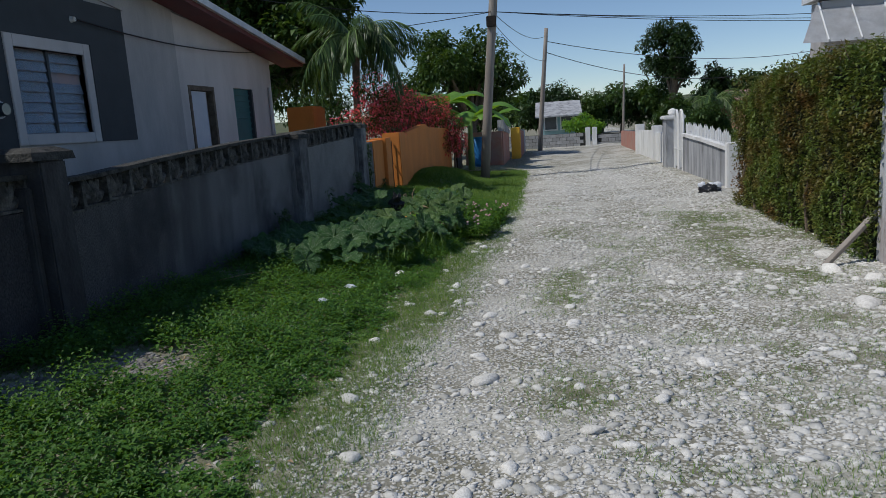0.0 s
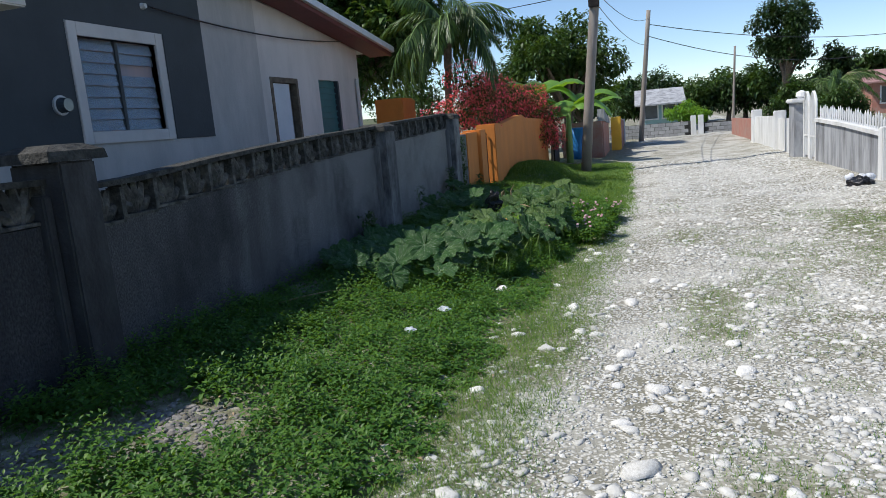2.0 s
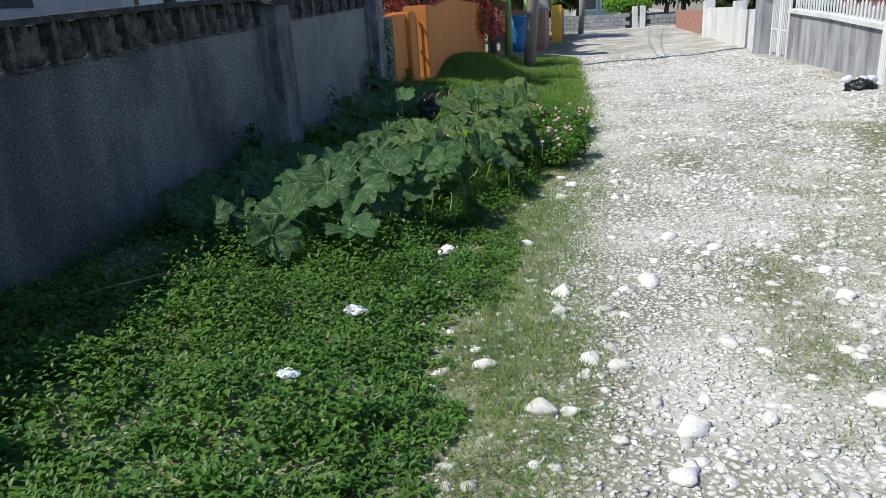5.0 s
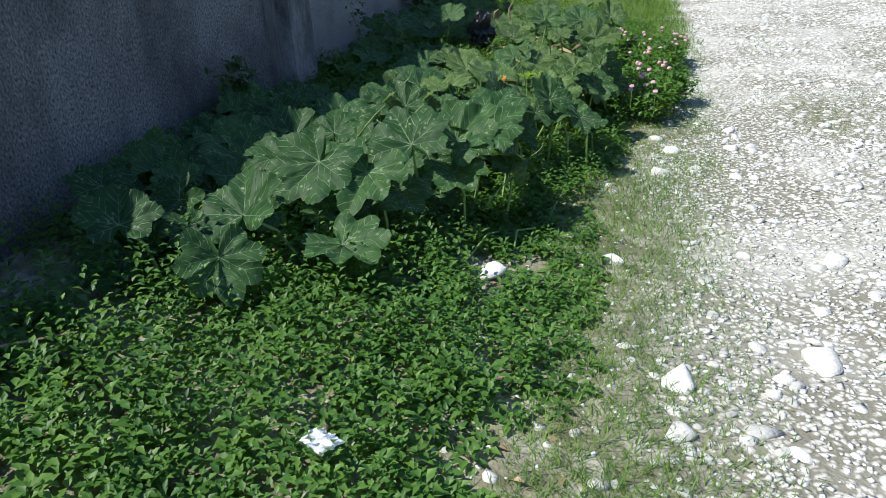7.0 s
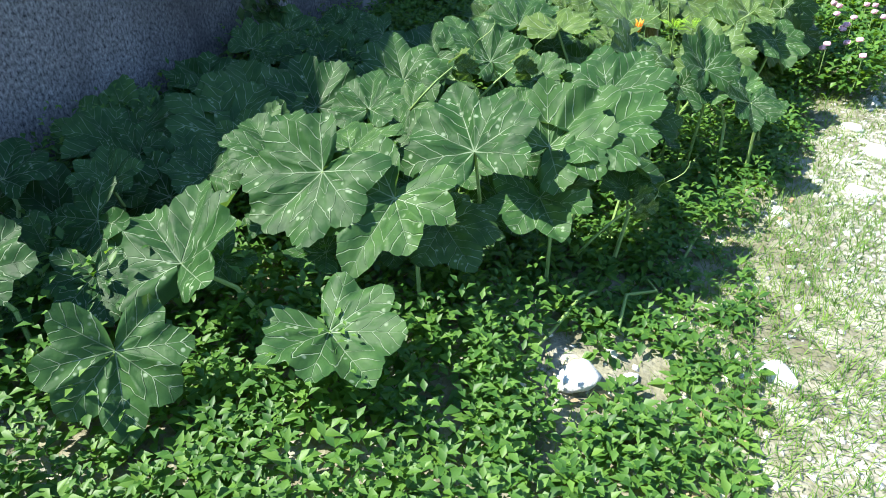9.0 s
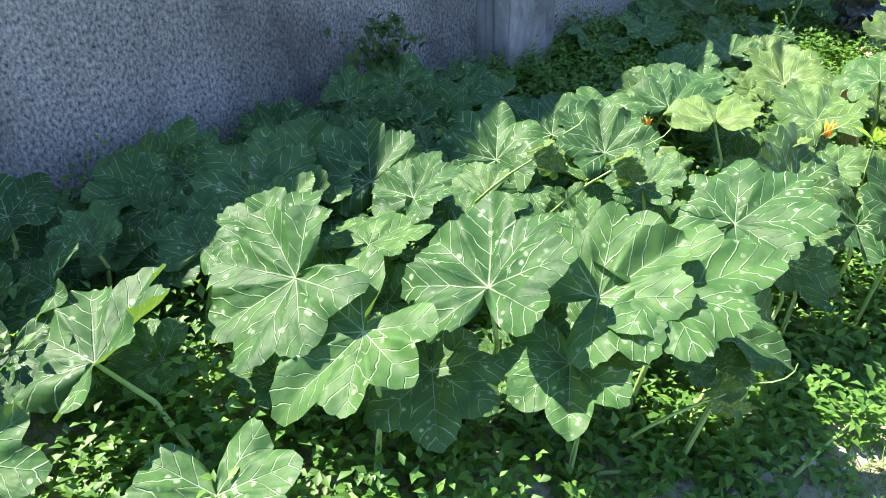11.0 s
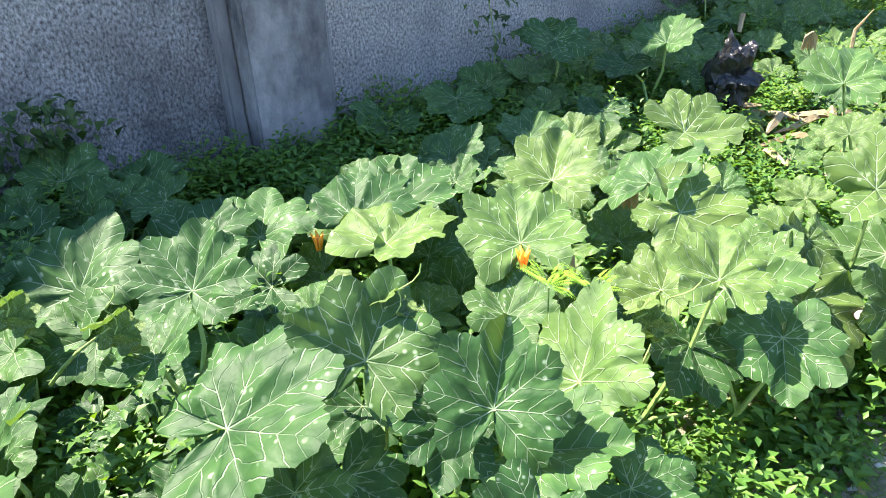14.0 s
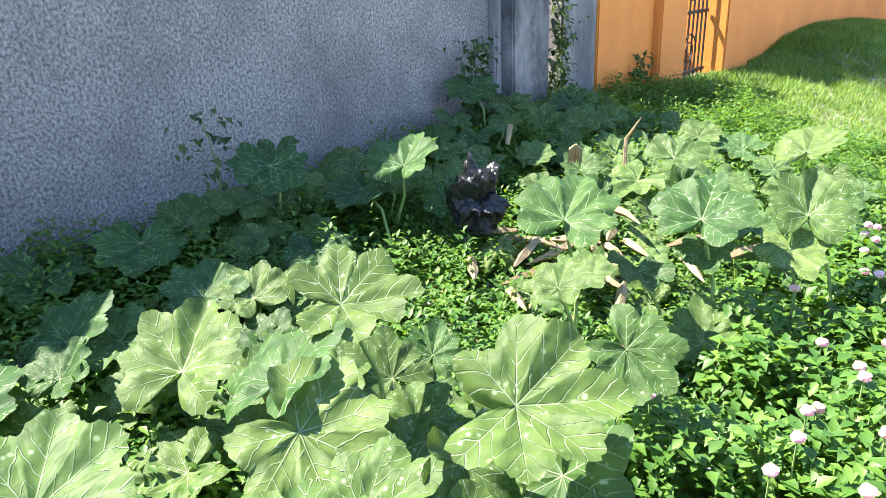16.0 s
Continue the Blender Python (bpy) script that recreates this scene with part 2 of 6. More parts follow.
def gz(x, y):
    """Height of the ground."""
    x, y = np.asarray(x, float), np.asarray(y, float)
    z = np.interp(y, [-6, 0, 4.3, 6.5, 7.6, 10, 15, 22, 46, 80], [0.1, 0, -0.11, -0.18, -0.245, -0.268, -0.29, -0.33, -0.36, -0.36])
    rise = np.interp(y, [-4, 4.5, 8, 10, 13.5, 17, 26], [0.14, 0.19, 0.28, 0.32, 0.40, 0.34, 0.08])
    z = z + rise * sstep(-1.5, -3.6, x)
    z = z + 0.30 * np.exp(-((x + 3.3) / 0.9) ** 4 - ((y - 20.6) / 2.3) ** 4)
    z = z + 0.02 * (vnoise(x, y, 0.7, 3) - 0.5) + 0.06 * sstep(2.4, 3.4, x)
    z = z - 0.02 * np.exp(-((x + 0.6) / 0.4) ** 2) - 0.02 * np.exp(-((x - 0.95) / 0.4) ** 2)
    return z


def edge_x(y):
    """Where the lane's stones give way to green on the wall's side."""
    return np.interp(y, [-4, 3, 5.5, 8, 12, 18, 26, 40, 60], [-1.5, -1.2, -1.12, -1.0, -0.85, -1.0, -1.1, -0.6, -0.6])


def weed_edge(y):
    """Where the broadleaf weeds end towards the lane."""
    return np.interp(y, [-2, 4.6, 7.2, 8.4, 9.5, 11, 15], [-1.6, -1.5, -1.42, -1.48, -1.40, -1.15, -1.0])


def green(x, y):
    """How grassy the ground is, 0 to 1."""
    e = edge_x(y) + 0.5 * (vnoise(x, y, 0.5, 5) - 0.5)
    g = sstep(0.25, -0.35, x - e)
    mid = np.exp(-((x - 0.10 - 0.3 * (vnoise(x, y, 1.5, 9) - 0.5)) / 0.30) ** 2) * sstep(0.30, 0.6, vnoise(x, y, 1.0, 11))
    mid = mid * sstep(15, 9, y)
    right = sstep(14, 11, y) * sstep(1.2, 2.3, x) * sstep(0.38, 0.6, vnoise(x, y, 0.5, 13)) * 0.9
    for px, py, rx, ry in ((0.12, 4.05, 0.34, 0.42), (0.10, 6.6, 0.22, 0.5), (0.15, 7.7, 0.2, 0.4), (2.15, 5.6, 0.35, 0.3), (2.3, 4.6, 0.35, 0.25)):
        mid = np.maximum(mid, np.exp(-((x - px) / rx) ** 2 - ((y - py) / ry) ** 2))
    thin = 0.42 * sstep(14, 10, y) * sstep(0.0, 0.7, x) * sstep(0.42, 0.62, vnoise(x, y, 0.3, 15))
    return np.clip(np.maximum(np.maximum(np.maximum(g, 0.8 * mid), right), thin), 0, 1)


def mesh_of(name, verts, faces, mats, smooth=False):
    """A mesh from arrays: faces all of one number of corners."""
    me = bpy.data.meshes.new(name)
    v, f = np.asarray(verts, np.float32).reshape(-1, 3), np.asarray(faces, np.int32)
    me.vertices.add(len(v))
    me.vertices.foreach_set("co", v.ravel())
    me.loops.add(f.size)
    me.loops.foreach_set("vertex_index", f.ravel())
    me.polygons.add(len(f))
    me.polygons.foreach_set("loop_start", np.arange(0, f.size, f.shape[1], dtype=np.int32))
    me.update(calc_edges=True)
    if smooth:
        me.polygons.foreach_set("use_smooth", np.ones(len(f), bool))
    me.materials.append(mats)
    me.validate()
    return me


def thing(name, at, label, category, group="", kind=""):
    ob = new(name)
    ob.empty_display_size = 0.1
    ob.location = at
    bpy.context.view_layer.update()
    return tagged(ob, label, category, group, kind)


def origin_of(ob):
    p = Vector((0, 0, 0))
    while ob:
        p = p + ob.location
        ob = ob.parent
    return p


def part(name, data, material, parent, label="", smooth=False):
    """Links a bmesh or mesh, given in world places, as one mesh object under a thing or part."""
    if isinstance(data, bmesh.types.BMesh):
        me = bpy.data.meshes.new(name)
        bmesh.ops.recalc_face_normals(data, faces=data.faces[:])
        data.to_mesh(me)
        data.free()
        me.materials.append(material)
        if smooth:
            me.polygons.foreach_set("use_smooth", np.ones(len(me.polygons), bool))
    else:
        me = data
    ob = new(name, me)
    if parent:
        me.transform(Matrix.Translation(-origin_of(parent)))
        ob.parent = parent
    return tagged(ob, label)


def box(lo, hi, bevel=0.0, bm=None):
    bm = bm or bmesh.new()
    lo, hi = Vector(lo), Vector(hi)
    r = bmesh.ops.create_cube(bm, size=1.0, matrix=Matrix.LocRotScale((lo + hi) / 2, None, hi - lo))
    if bevel:
        es = list({e for v in r["verts"] for e in v.link_edges})
        bmesh.ops.bevel(bm, geom=es, offset=bevel, segments=2, affect="EDGES")
    return bm


def prism(yz, x0, x1, bm=None):
    """A slab between x0 and x1 over a polygon in y and z."""
    bm = bm or bmesh.new()
    f = bm.faces.new([bm.verts.new((x0, y, z)) for y, z in yz])
    r = bmesh.ops.extrude_face_region(bm, geom=[f])
    bmesh.ops.translate(bm, vec=(x1 - x0, 0, 0), verts=[v for v in r["geom"] if isinstance(v, bmesh.types.BMVert)])
    return bm


def tube(points, radii, sides=8, bm=None, caps=True):
    bm = bm or bmesh.new()
    pts = [Vector(p) for p in points]
    rings = []
    for i, p in enumerate(pts):
        d = (pts[min(i + 1, len(pts) - 1)] - pts[max(i - 1, 0)]).normalized()
        u = d.cross(Vector((0, 0, 1)))
        u = u.normalized() if u.length > 0.05 else Vector((1, 0, 0))
        w = d.cross(u).normalized()
        r = radii[i] if hasattr(radii, "__len__") else radii
        rings.append([bm.verts.new(p + u * (float(r) * math.cos(a)) + w * (float(r) * math.sin(a))) for a in [2 * math.pi * k / sides for k in range(sides)]])
    for a, b in zip(rings, rings[1:]):
        for k in range(sides):
            bm.faces.new((a[k], a[(k + 1) % sides], b[(k + 1) % sides], b[k]))
    if caps:
        bm.faces.new(rings[0][::-1])
        bm.faces.new(rings[-1])
    return bm


def leaves(pos, yaw, pitch, length, width, fold=0.25):
    """Vertices and triangles of many small folded leaves: base, two sides, a low midrib and a tip."""
    n = len(pos)
    d = np.stack([np.cos(yaw) * np.cos(pitch), np.sin(yaw) * np.cos(pitch), np.sin(pitch)], 1)
    s = np.stack([-np.sin(yaw), np.cos(yaw), np.zeros(n)], 1)
    u = np.cross(d, s)
    L, W = length[:, None], width[:, None]
    base, mid = pos, pos + d * L * 0.45
    tip = pos + d * L - u * L * 0.16
    lf = mid + s * W * 0.5 + u * W * fold
    rt = mid - s * W * 0.5 + u * W * fold
    v = np.stack([base, lf, mid, rt, tip], 1).reshape(-1, 3)
    k = np.arange(n)[:, None, None] * 5
    f = np.array([[0, 2, 1], [0, 3, 2], [1, 2, 4], [2, 3, 4]])[None] + k
    return v, f.reshape(-1, 3)


def cloud(name, centres, radii, count, size, material, parent, label="", seed=1, shell=0.5, kind=""):
    """A crown of many small leaves in clumps: ellipsoids given by centres and radii."""
    g = np.random.default_rng(seed)
    c, r = np.asarray(centres, float), np.asarray(radii, float)
    vol = (r[:, 0] * r[:, 1] * r[:, 2]) ** (2 / 3)
    idx = g.choice(len(c), count, p=vol / vol.sum())
    d = g.normal(size=(count, 3))
    d /= np.linalg.norm(d, axis=1)[:, None]
    rad = shell + (1 - shell) * g.random(count) ** 0.6
    rad *= 0.82 + 0.3 * vnoise(d[:, 0] * 3 + idx * 3.1, d[:, 1] * 3 + d[:, 2] * 5, 1, 2)
    p = c[idx] + d * rad[:, None] * r[idx]
    yaw = np.arctan2(d[:, 1], d[:, 0]) + g.normal(0, 0.8, count)
    pitch = g.normal(-0.25, 0.5, count) + 0.5 * d[:, 2]
    ln_ = size * g.uniform(0.6, 1.35, count)
    v, f = leaves(p, yaw, pitch, ln_, ln_ * g.uniform(0.4, 0.6, count))
    return part(name, mesh_of(name, v, f, material), material, parent, label)


# ---- ground ----
def ground_material():
    m = bpy.data.materials.new("lane_and_soil")
    m.use_nodes = True
    n, ln = m.node_tree.nodes, m.node_tree.links
    bsdf = n["Principled BSDF"]
    tc = n.new("ShaderNodeTexCoord")
    at = n.new("ShaderNodeAttribute")
    at.attribute_name = "grassy"

    def noise_(scale, detail=6):
        q = n.new("ShaderNodeTexNoise")
        q.inputs["Scale"].default_value, q.inputs["Detail"].default_value = scale, detail
        ln.new(tc.outputs["Object"], q.inputs["Vector"])
        return q.outputs["Fac"]

    def ramp(fac, stops):
        q = n.new("ShaderNodeValToRGB")
        q.color_ramp.elements[0].position, q.color_ramp.elements[0].color = stops[0][0], (*stops[0][1], 1)
        q.color_ramp.elements[1].position, q.color_ramp.elements[1].color = stops[-1][0], (*stops[-1][1], 1)
        for p, c in stops[1:-1]:
            e = q.color_ramp.elements.new(p)
            e.color = (*c, 1)
        ln.new(fac, q.inputs[0])
        return q.outputs[0]

    def mix(fac, a, b):
        q = n.new("ShaderNodeMix")
        q.data_type = "RGBA"
        ln.new(fac, q.inputs[0])
        ln.new(a, q.inputs[6])
        ln.new(b, q.inputs[7])
        return q.outputs[2]
    vor = n.new("ShaderNodeTexVoronoi")
    vor.inputs["Scale"].default_value = 38
    wn_ = n.new("ShaderNodeTexNoise")
    wn_.inputs["Scale"].default_value, wn_.inputs["Detail"].default_value = 9.0, 3
    ln.new(tc.outputs["Object"], wn_.inputs["Vector"])
    wv = n.new("ShaderNodeVectorMath")
    wv.operation = "MULTIPLY_ADD"
    ln.new(wn_.outputs["Color"], wv.inputs[0])
    wv.inputs[1].default_value = (0.09, 0.09, 0.09)
    ln.new(tc.outputs["Object"], wv.inputs[2])
    ln.new(wv.outputs[0], vor.inputs["Vector"])
    peb = ramp(vor.outputs["Distance"], [(0.0, (0.72, 0.705, 0.66)), (0.30, (0.56, 0.54, 0.49)), (0.54, (0.21, 0.20, 0.155))])
    dust = ramp(noise_(3.0), [(0.36, (0.46, 0.445, 0.40)), (0.58, (0.72, 0.705, 0.66))])
    f1 = n.new("ShaderNodeMapRange")
    f1.inputs["From Min"].default_value, f1.inputs["From Max"].default_value = 0.42, 0.6
    f1.inputs["To Max"].default_value = 0.5
    ln.new(noise_(1.1), f1.inputs[0])
    marl = mix(f1.outputs[0], peb, dust)
    soil = ramp(noise_(9.0), [(0.3, (0.10, 0.095, 0.055)), (0.50, (0.20, 0.19, 0.125)), (0.72, (0.42, 0.40, 0.33))])
    f2 = n.new("ShaderNodeMath")
    f2.operation = "MULTIPLY_ADD"
    ln.new(noise_(14.0), f2.inputs[0])
    f2.inputs[1].default_value = 0.7
    f2.inputs[2].default_value = -0.45
    f3 = n.new("ShaderNodeMath")
    f3.operation, f3.use_clamp = "ADD", True
    ln.new(f2.outputs[0], f3.inputs[0])
    ln.new(at.outputs["Fac"], f3.inputs[1])
    ln.new(mix(f3.outputs[0], marl, soil), bsdf.inputs["Base Color"])
    bsdf.inputs["Roughness"].default_value = 0.95
    bsdf.inputs["Specular IOR Level"].default_value = 0.2
    bp = n.new("ShaderNodeBump")
    bp.inputs["Strength"].default_value, bp.inputs["Distance"].default_value = 0.7, 0.008
    bp.invert = True
    ln.new(vor.outputs["Distance"], bp.inputs["Height"])
    bp2 = n.new("ShaderNodeBump")
    bp2.inputs["Strength"].default_value, bp2.inputs["Distance"].default_value = 0.6, 0.012
    ln.new(noise_(90.0), bp2.inputs["Height"])
    ln.new(bp.outputs[0], bp2.inputs["Normal"])
    ln.new(bp2.outputs[0], bsdf.inputs["Normal"])
    return m


M_GROUND = ground_material()


def build_ground():
    xs = np.unique(np.concatenate([np.linspace(-900, -12, 14), np.linspace(-12, -4, 12), np.arange(-4, 4.01, 0.07), np.linspace(4, 12, 10), np.linspace(12, 900, 14)]))
    ys = np.unique(np.concatenate([np.linspace(-300, -6, 8), np.linspace(-6, 1, 20), np.arange(1, 15.01, 0.07), np.linspace(15, 30, 90), np.linspace(30, 60, 50), np.linspace(60, 900, 16)]))
    X, Y = np.meshgrid(xs, ys)
    Z = gz(np.clip(X, -20, 20), Y)
    nx, ny = len(xs), len(ys)
    i = (np.arange(ny - 1)[:, None] * nx + np.arange(nx - 1)[None]).ravel()
    f = np.stack([i, i + 1, i + nx + 1, i + nx], 1)
    me = mesh_of("ground", np.stack([X, Y, Z], -1), f, M_GROUND, True)
    a = me.attributes.new("grassy", "FLOAT", "POINT")
    g = green(X, Y)
    dirt = np.exp(-((X - 2.9) / 0.9) ** 2 - ((Y - 21) / 3.0) ** 2)
    g = np.maximum(g * (1 - 0.6 * dirt), 0.4 * dirt)
    g = np.where(np.abs(X) > 8, 1.0, g)
    a.data.foreach_set("value", g.ravel().astype(np.float32))
    tagged(new("ground", me), "pale limestone gravel lane with grassy verges and worn wheel tracks", "lane", kind="structure")


build_ground()


# ---- garden wall of rendered block, with piers and a band of pierced blocks ----
WX = -3.70


def wall_top(y):
    return float(np.interp(y, [-6, 4.5, 4.9, 6.5, 8.4, 9.8, 10.2, 13.4], [1.42, 1.34, 1.25, 1.36, 1.45, 1.49, 1.52, 1.63]))


def pierced_block(name, y0, y1, parent):
    """One pierced block: a frame with a fan of ribs, open between them."""
    z0, z1 = wall_top((y0 + y1) / 2) - 0.265, wall_top((y0 + y1) / 2) - 0.035
    x0, x1 = WX - 0.10, WX + 0.01
    bm = bmesh.new()
    w, c = y1 - y0, (y0 + y1) / 2
    box((x0, y0, z0), (x1, y0 + 0.02, z1), 0, bm)
    box((x0, y1 - 0.02, z0), (x1, y1, z1), 0, bm)
    box((x0, y0 + 0.02, z0), (x1, y1 - 0.02, z0 + 0.02), 0, bm)
    for k in range(5):
        a = radians(22 + 34 * k)
        y2, z2 = c + math.cos(a) * w * 0.46, min(z1, z0 + 0.015 + math.sin(a) * (z1 - z0) * 1.05)
        tube([(x0 + 0.05, c + math.cos(a) * 0.03, z0 + 0.02), (x0 + 0.05, (c + y2) / 2, (z0 + z2) / 2 + 0.012), (x0 + 0.05, y2, z2)], [0.022, 0.046, 0.026], 6, bm)
    part(name, bm, M_PIERCED, parent)


def garden_wall():
    w = thing("garden_wall", (WX, 5, 0), "mildewed cement-rendered block wall, near end painted shade-dark, with pierced coping", "wall", kind="structure")
    runs = ((-6.0, 4.54), (4.82, 9.85), (10.22, 13.32))
    for a, b in runs:
        n = 10
        ys = [a + (b - a) * k / n for k in range(n + 1)]
        poly = [(a, -0.5), (b, -0.5)] + [(y, wall_top(y) - 0.265) for y in ys[::-1]]
        # the two nearer runs take the shade-darkened render
        part("rendered_panel", prism(poly, WX - 0.12, WX), M_RENDER if a > 10 else M_RENDERSHADE if a < 0 else M_RENDERDARK, w)
        poly = [(y, wall_top(y) - 0.035) for y in ys] + [(y, wall_top(y)) for y in ys[::-1]]
        part("coping", prism(poly, WX - 0.14, WX + 0.03), M_CAP, w, "mossy cement coping")
        n = max(1, round((b - a) / 0.34))
        for k in range(n):
            pierced_block("pierced_block", a + (b - a) * k / n, a + (b - a) * (k + 1) / n, w)
    for y0, y1, top in ((4.54, 4.82, 1.52), (9.85, 10.22, 1.52), (13.32, 13.72, 1.62)):
        bm = bmesh.new()
        box((WX - 0.22, y0, -0.5), (WX + 0.14, y1, top - 0.10), 0.012, bm)
        # the near pier and its ribs use the shade-darkened cement
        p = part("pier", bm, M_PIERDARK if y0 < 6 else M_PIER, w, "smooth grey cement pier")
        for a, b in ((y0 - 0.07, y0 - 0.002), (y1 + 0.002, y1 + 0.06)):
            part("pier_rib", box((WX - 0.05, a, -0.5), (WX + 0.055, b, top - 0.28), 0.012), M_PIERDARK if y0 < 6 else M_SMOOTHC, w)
        bm = bmesh.new()
        c = ((WX - 0.04), (y0 + y1) / 2)
        lo = [bm.verts.new((c[0] + sx * 0.20, c[1] + sy * 0.23, top - 0.098)) for sx, sy in ((-1, -1), (1, -1), (1, 1), (-1, 1))]
        up = [bm.verts.new((c[0] + sx * 0.19, c[1] + sy * 0.22, top - 0.04)) for sx, sy in ((-1, -1), (1, -1), (1, 1), (-1, 1))]
        tp = [bm.verts.new((c[0] + sx * 0.12, c[1] + sy * 0.12, top)) for sx, sy in ((-1, -1), (1, -1), (1, 1), (-1, 1))]
        for a, b in ((lo, up), (up, tp)):
            for k in range(4):
                bm.faces.new((a[k], a[(k + 1) % 4], b[(k + 1) % 4], b[k]))
        bm.faces.new(tp)
        bm.faces.new(lo[::-1])
        part("pier_cap", bm, M_CAP, w, "weathered bevelled cement cap")



garden_wall()


# ---- orange wall with posts and an iron gate ----
def orange_wall():
    w = thing("orange_wall", (-3.6, 16, 0), "bright orange painted garden wall with square posts", "wall", kind="structure")
    part("dark_post", box((-3.95, 13.98, -0.4), (-3.63, 14.44, 1.22), 0.01), M_SMOOTHC, w, "dark bare cement post")
    part("panel", box((-3.85, 14.45, -0.4), (-3.62, 15.35, 1.24), 0.01), M_ORANGE, w)
    part("gate_post", box((-3.92, 15.35, -0.4), (-3.55, 15.85, 1.27), 0.015), M_ORANGE, w)
    part("gate_post", box((-3.95, 16.70, -0.4), (-3.52, 17.35, 1.36), 0.015), M_ORANGE, w)
    poly = [(17.35, -0.5), (26.2, -0.5), (26.2, 1.30), (24.2, 1.36), (21.5, 1.42), (20.8, 1.52), (19.5, 1.44), (17.35, 1.30)]
    part("panel", prism(poly, -3.78, -3.60), M_ORANGE, w)
    g = thing("iron_gate", (-3.7, 16.27, 0), "narrow wrought iron gate with close upright bars", "gate")
    for k in range(9):
        y = 15.90 + 0.094 * k
        part("bar", tube([(-3.72, y, 0.02), (-3.72, y, 1.18)], 0.010, 6), M_IRON, g)
    for z in (0.08, 0.62, 1.12):
        part("rail", box((-3.735, 15.87, z), (-3.705, 16.68, z + 0.03)), M_IRON, g)
    for z in (0.3, 0.85):
        pts = [(-3.70, 16.27 + 0.16 * math.cos(a) * (1 - a / 14), z + 0.16 * math.sin(a) * (1 - a / 14)) for a in np.linspace(0, 11, 26)]
        part("scroll", tube(pts, 0.008, 5), M_IRON, g)
    b = thing("orange_pillar", (-6.1, 18.4, 0), "orange painted square pillar behind the wall", "pillar")
    part("shaft", box((-6.6, 17.6, -0.3), (-5.9, 18.6, 2.15), 0.02), M_ORANGE, b)
    # iron gate between the grey pier and the dark post
    g = thing("iron_gate", (-3.8, 13.85, 0), "rusty wrought iron grille overgrown by creepers", "gate")
    for k in range(4):
        y = 13.75 + 0.07 * k
        part("bar", tube([(-3.80, y, 0.1), (-3.80, y, 1.25)], 0.009, 6), M_IRON, g)
    for z in (0.25, 0.55, 0.85, 1.1):
        pts = [(-3.79, 13.85 + 0.09 * math.cos(a), z + 0.10 * math.sin(a)) for a in np.linspace(0, 6.28, 14)]
        part("scroll", tube(pts, 0.007, 5), M_IRON, g)


orange_wall()


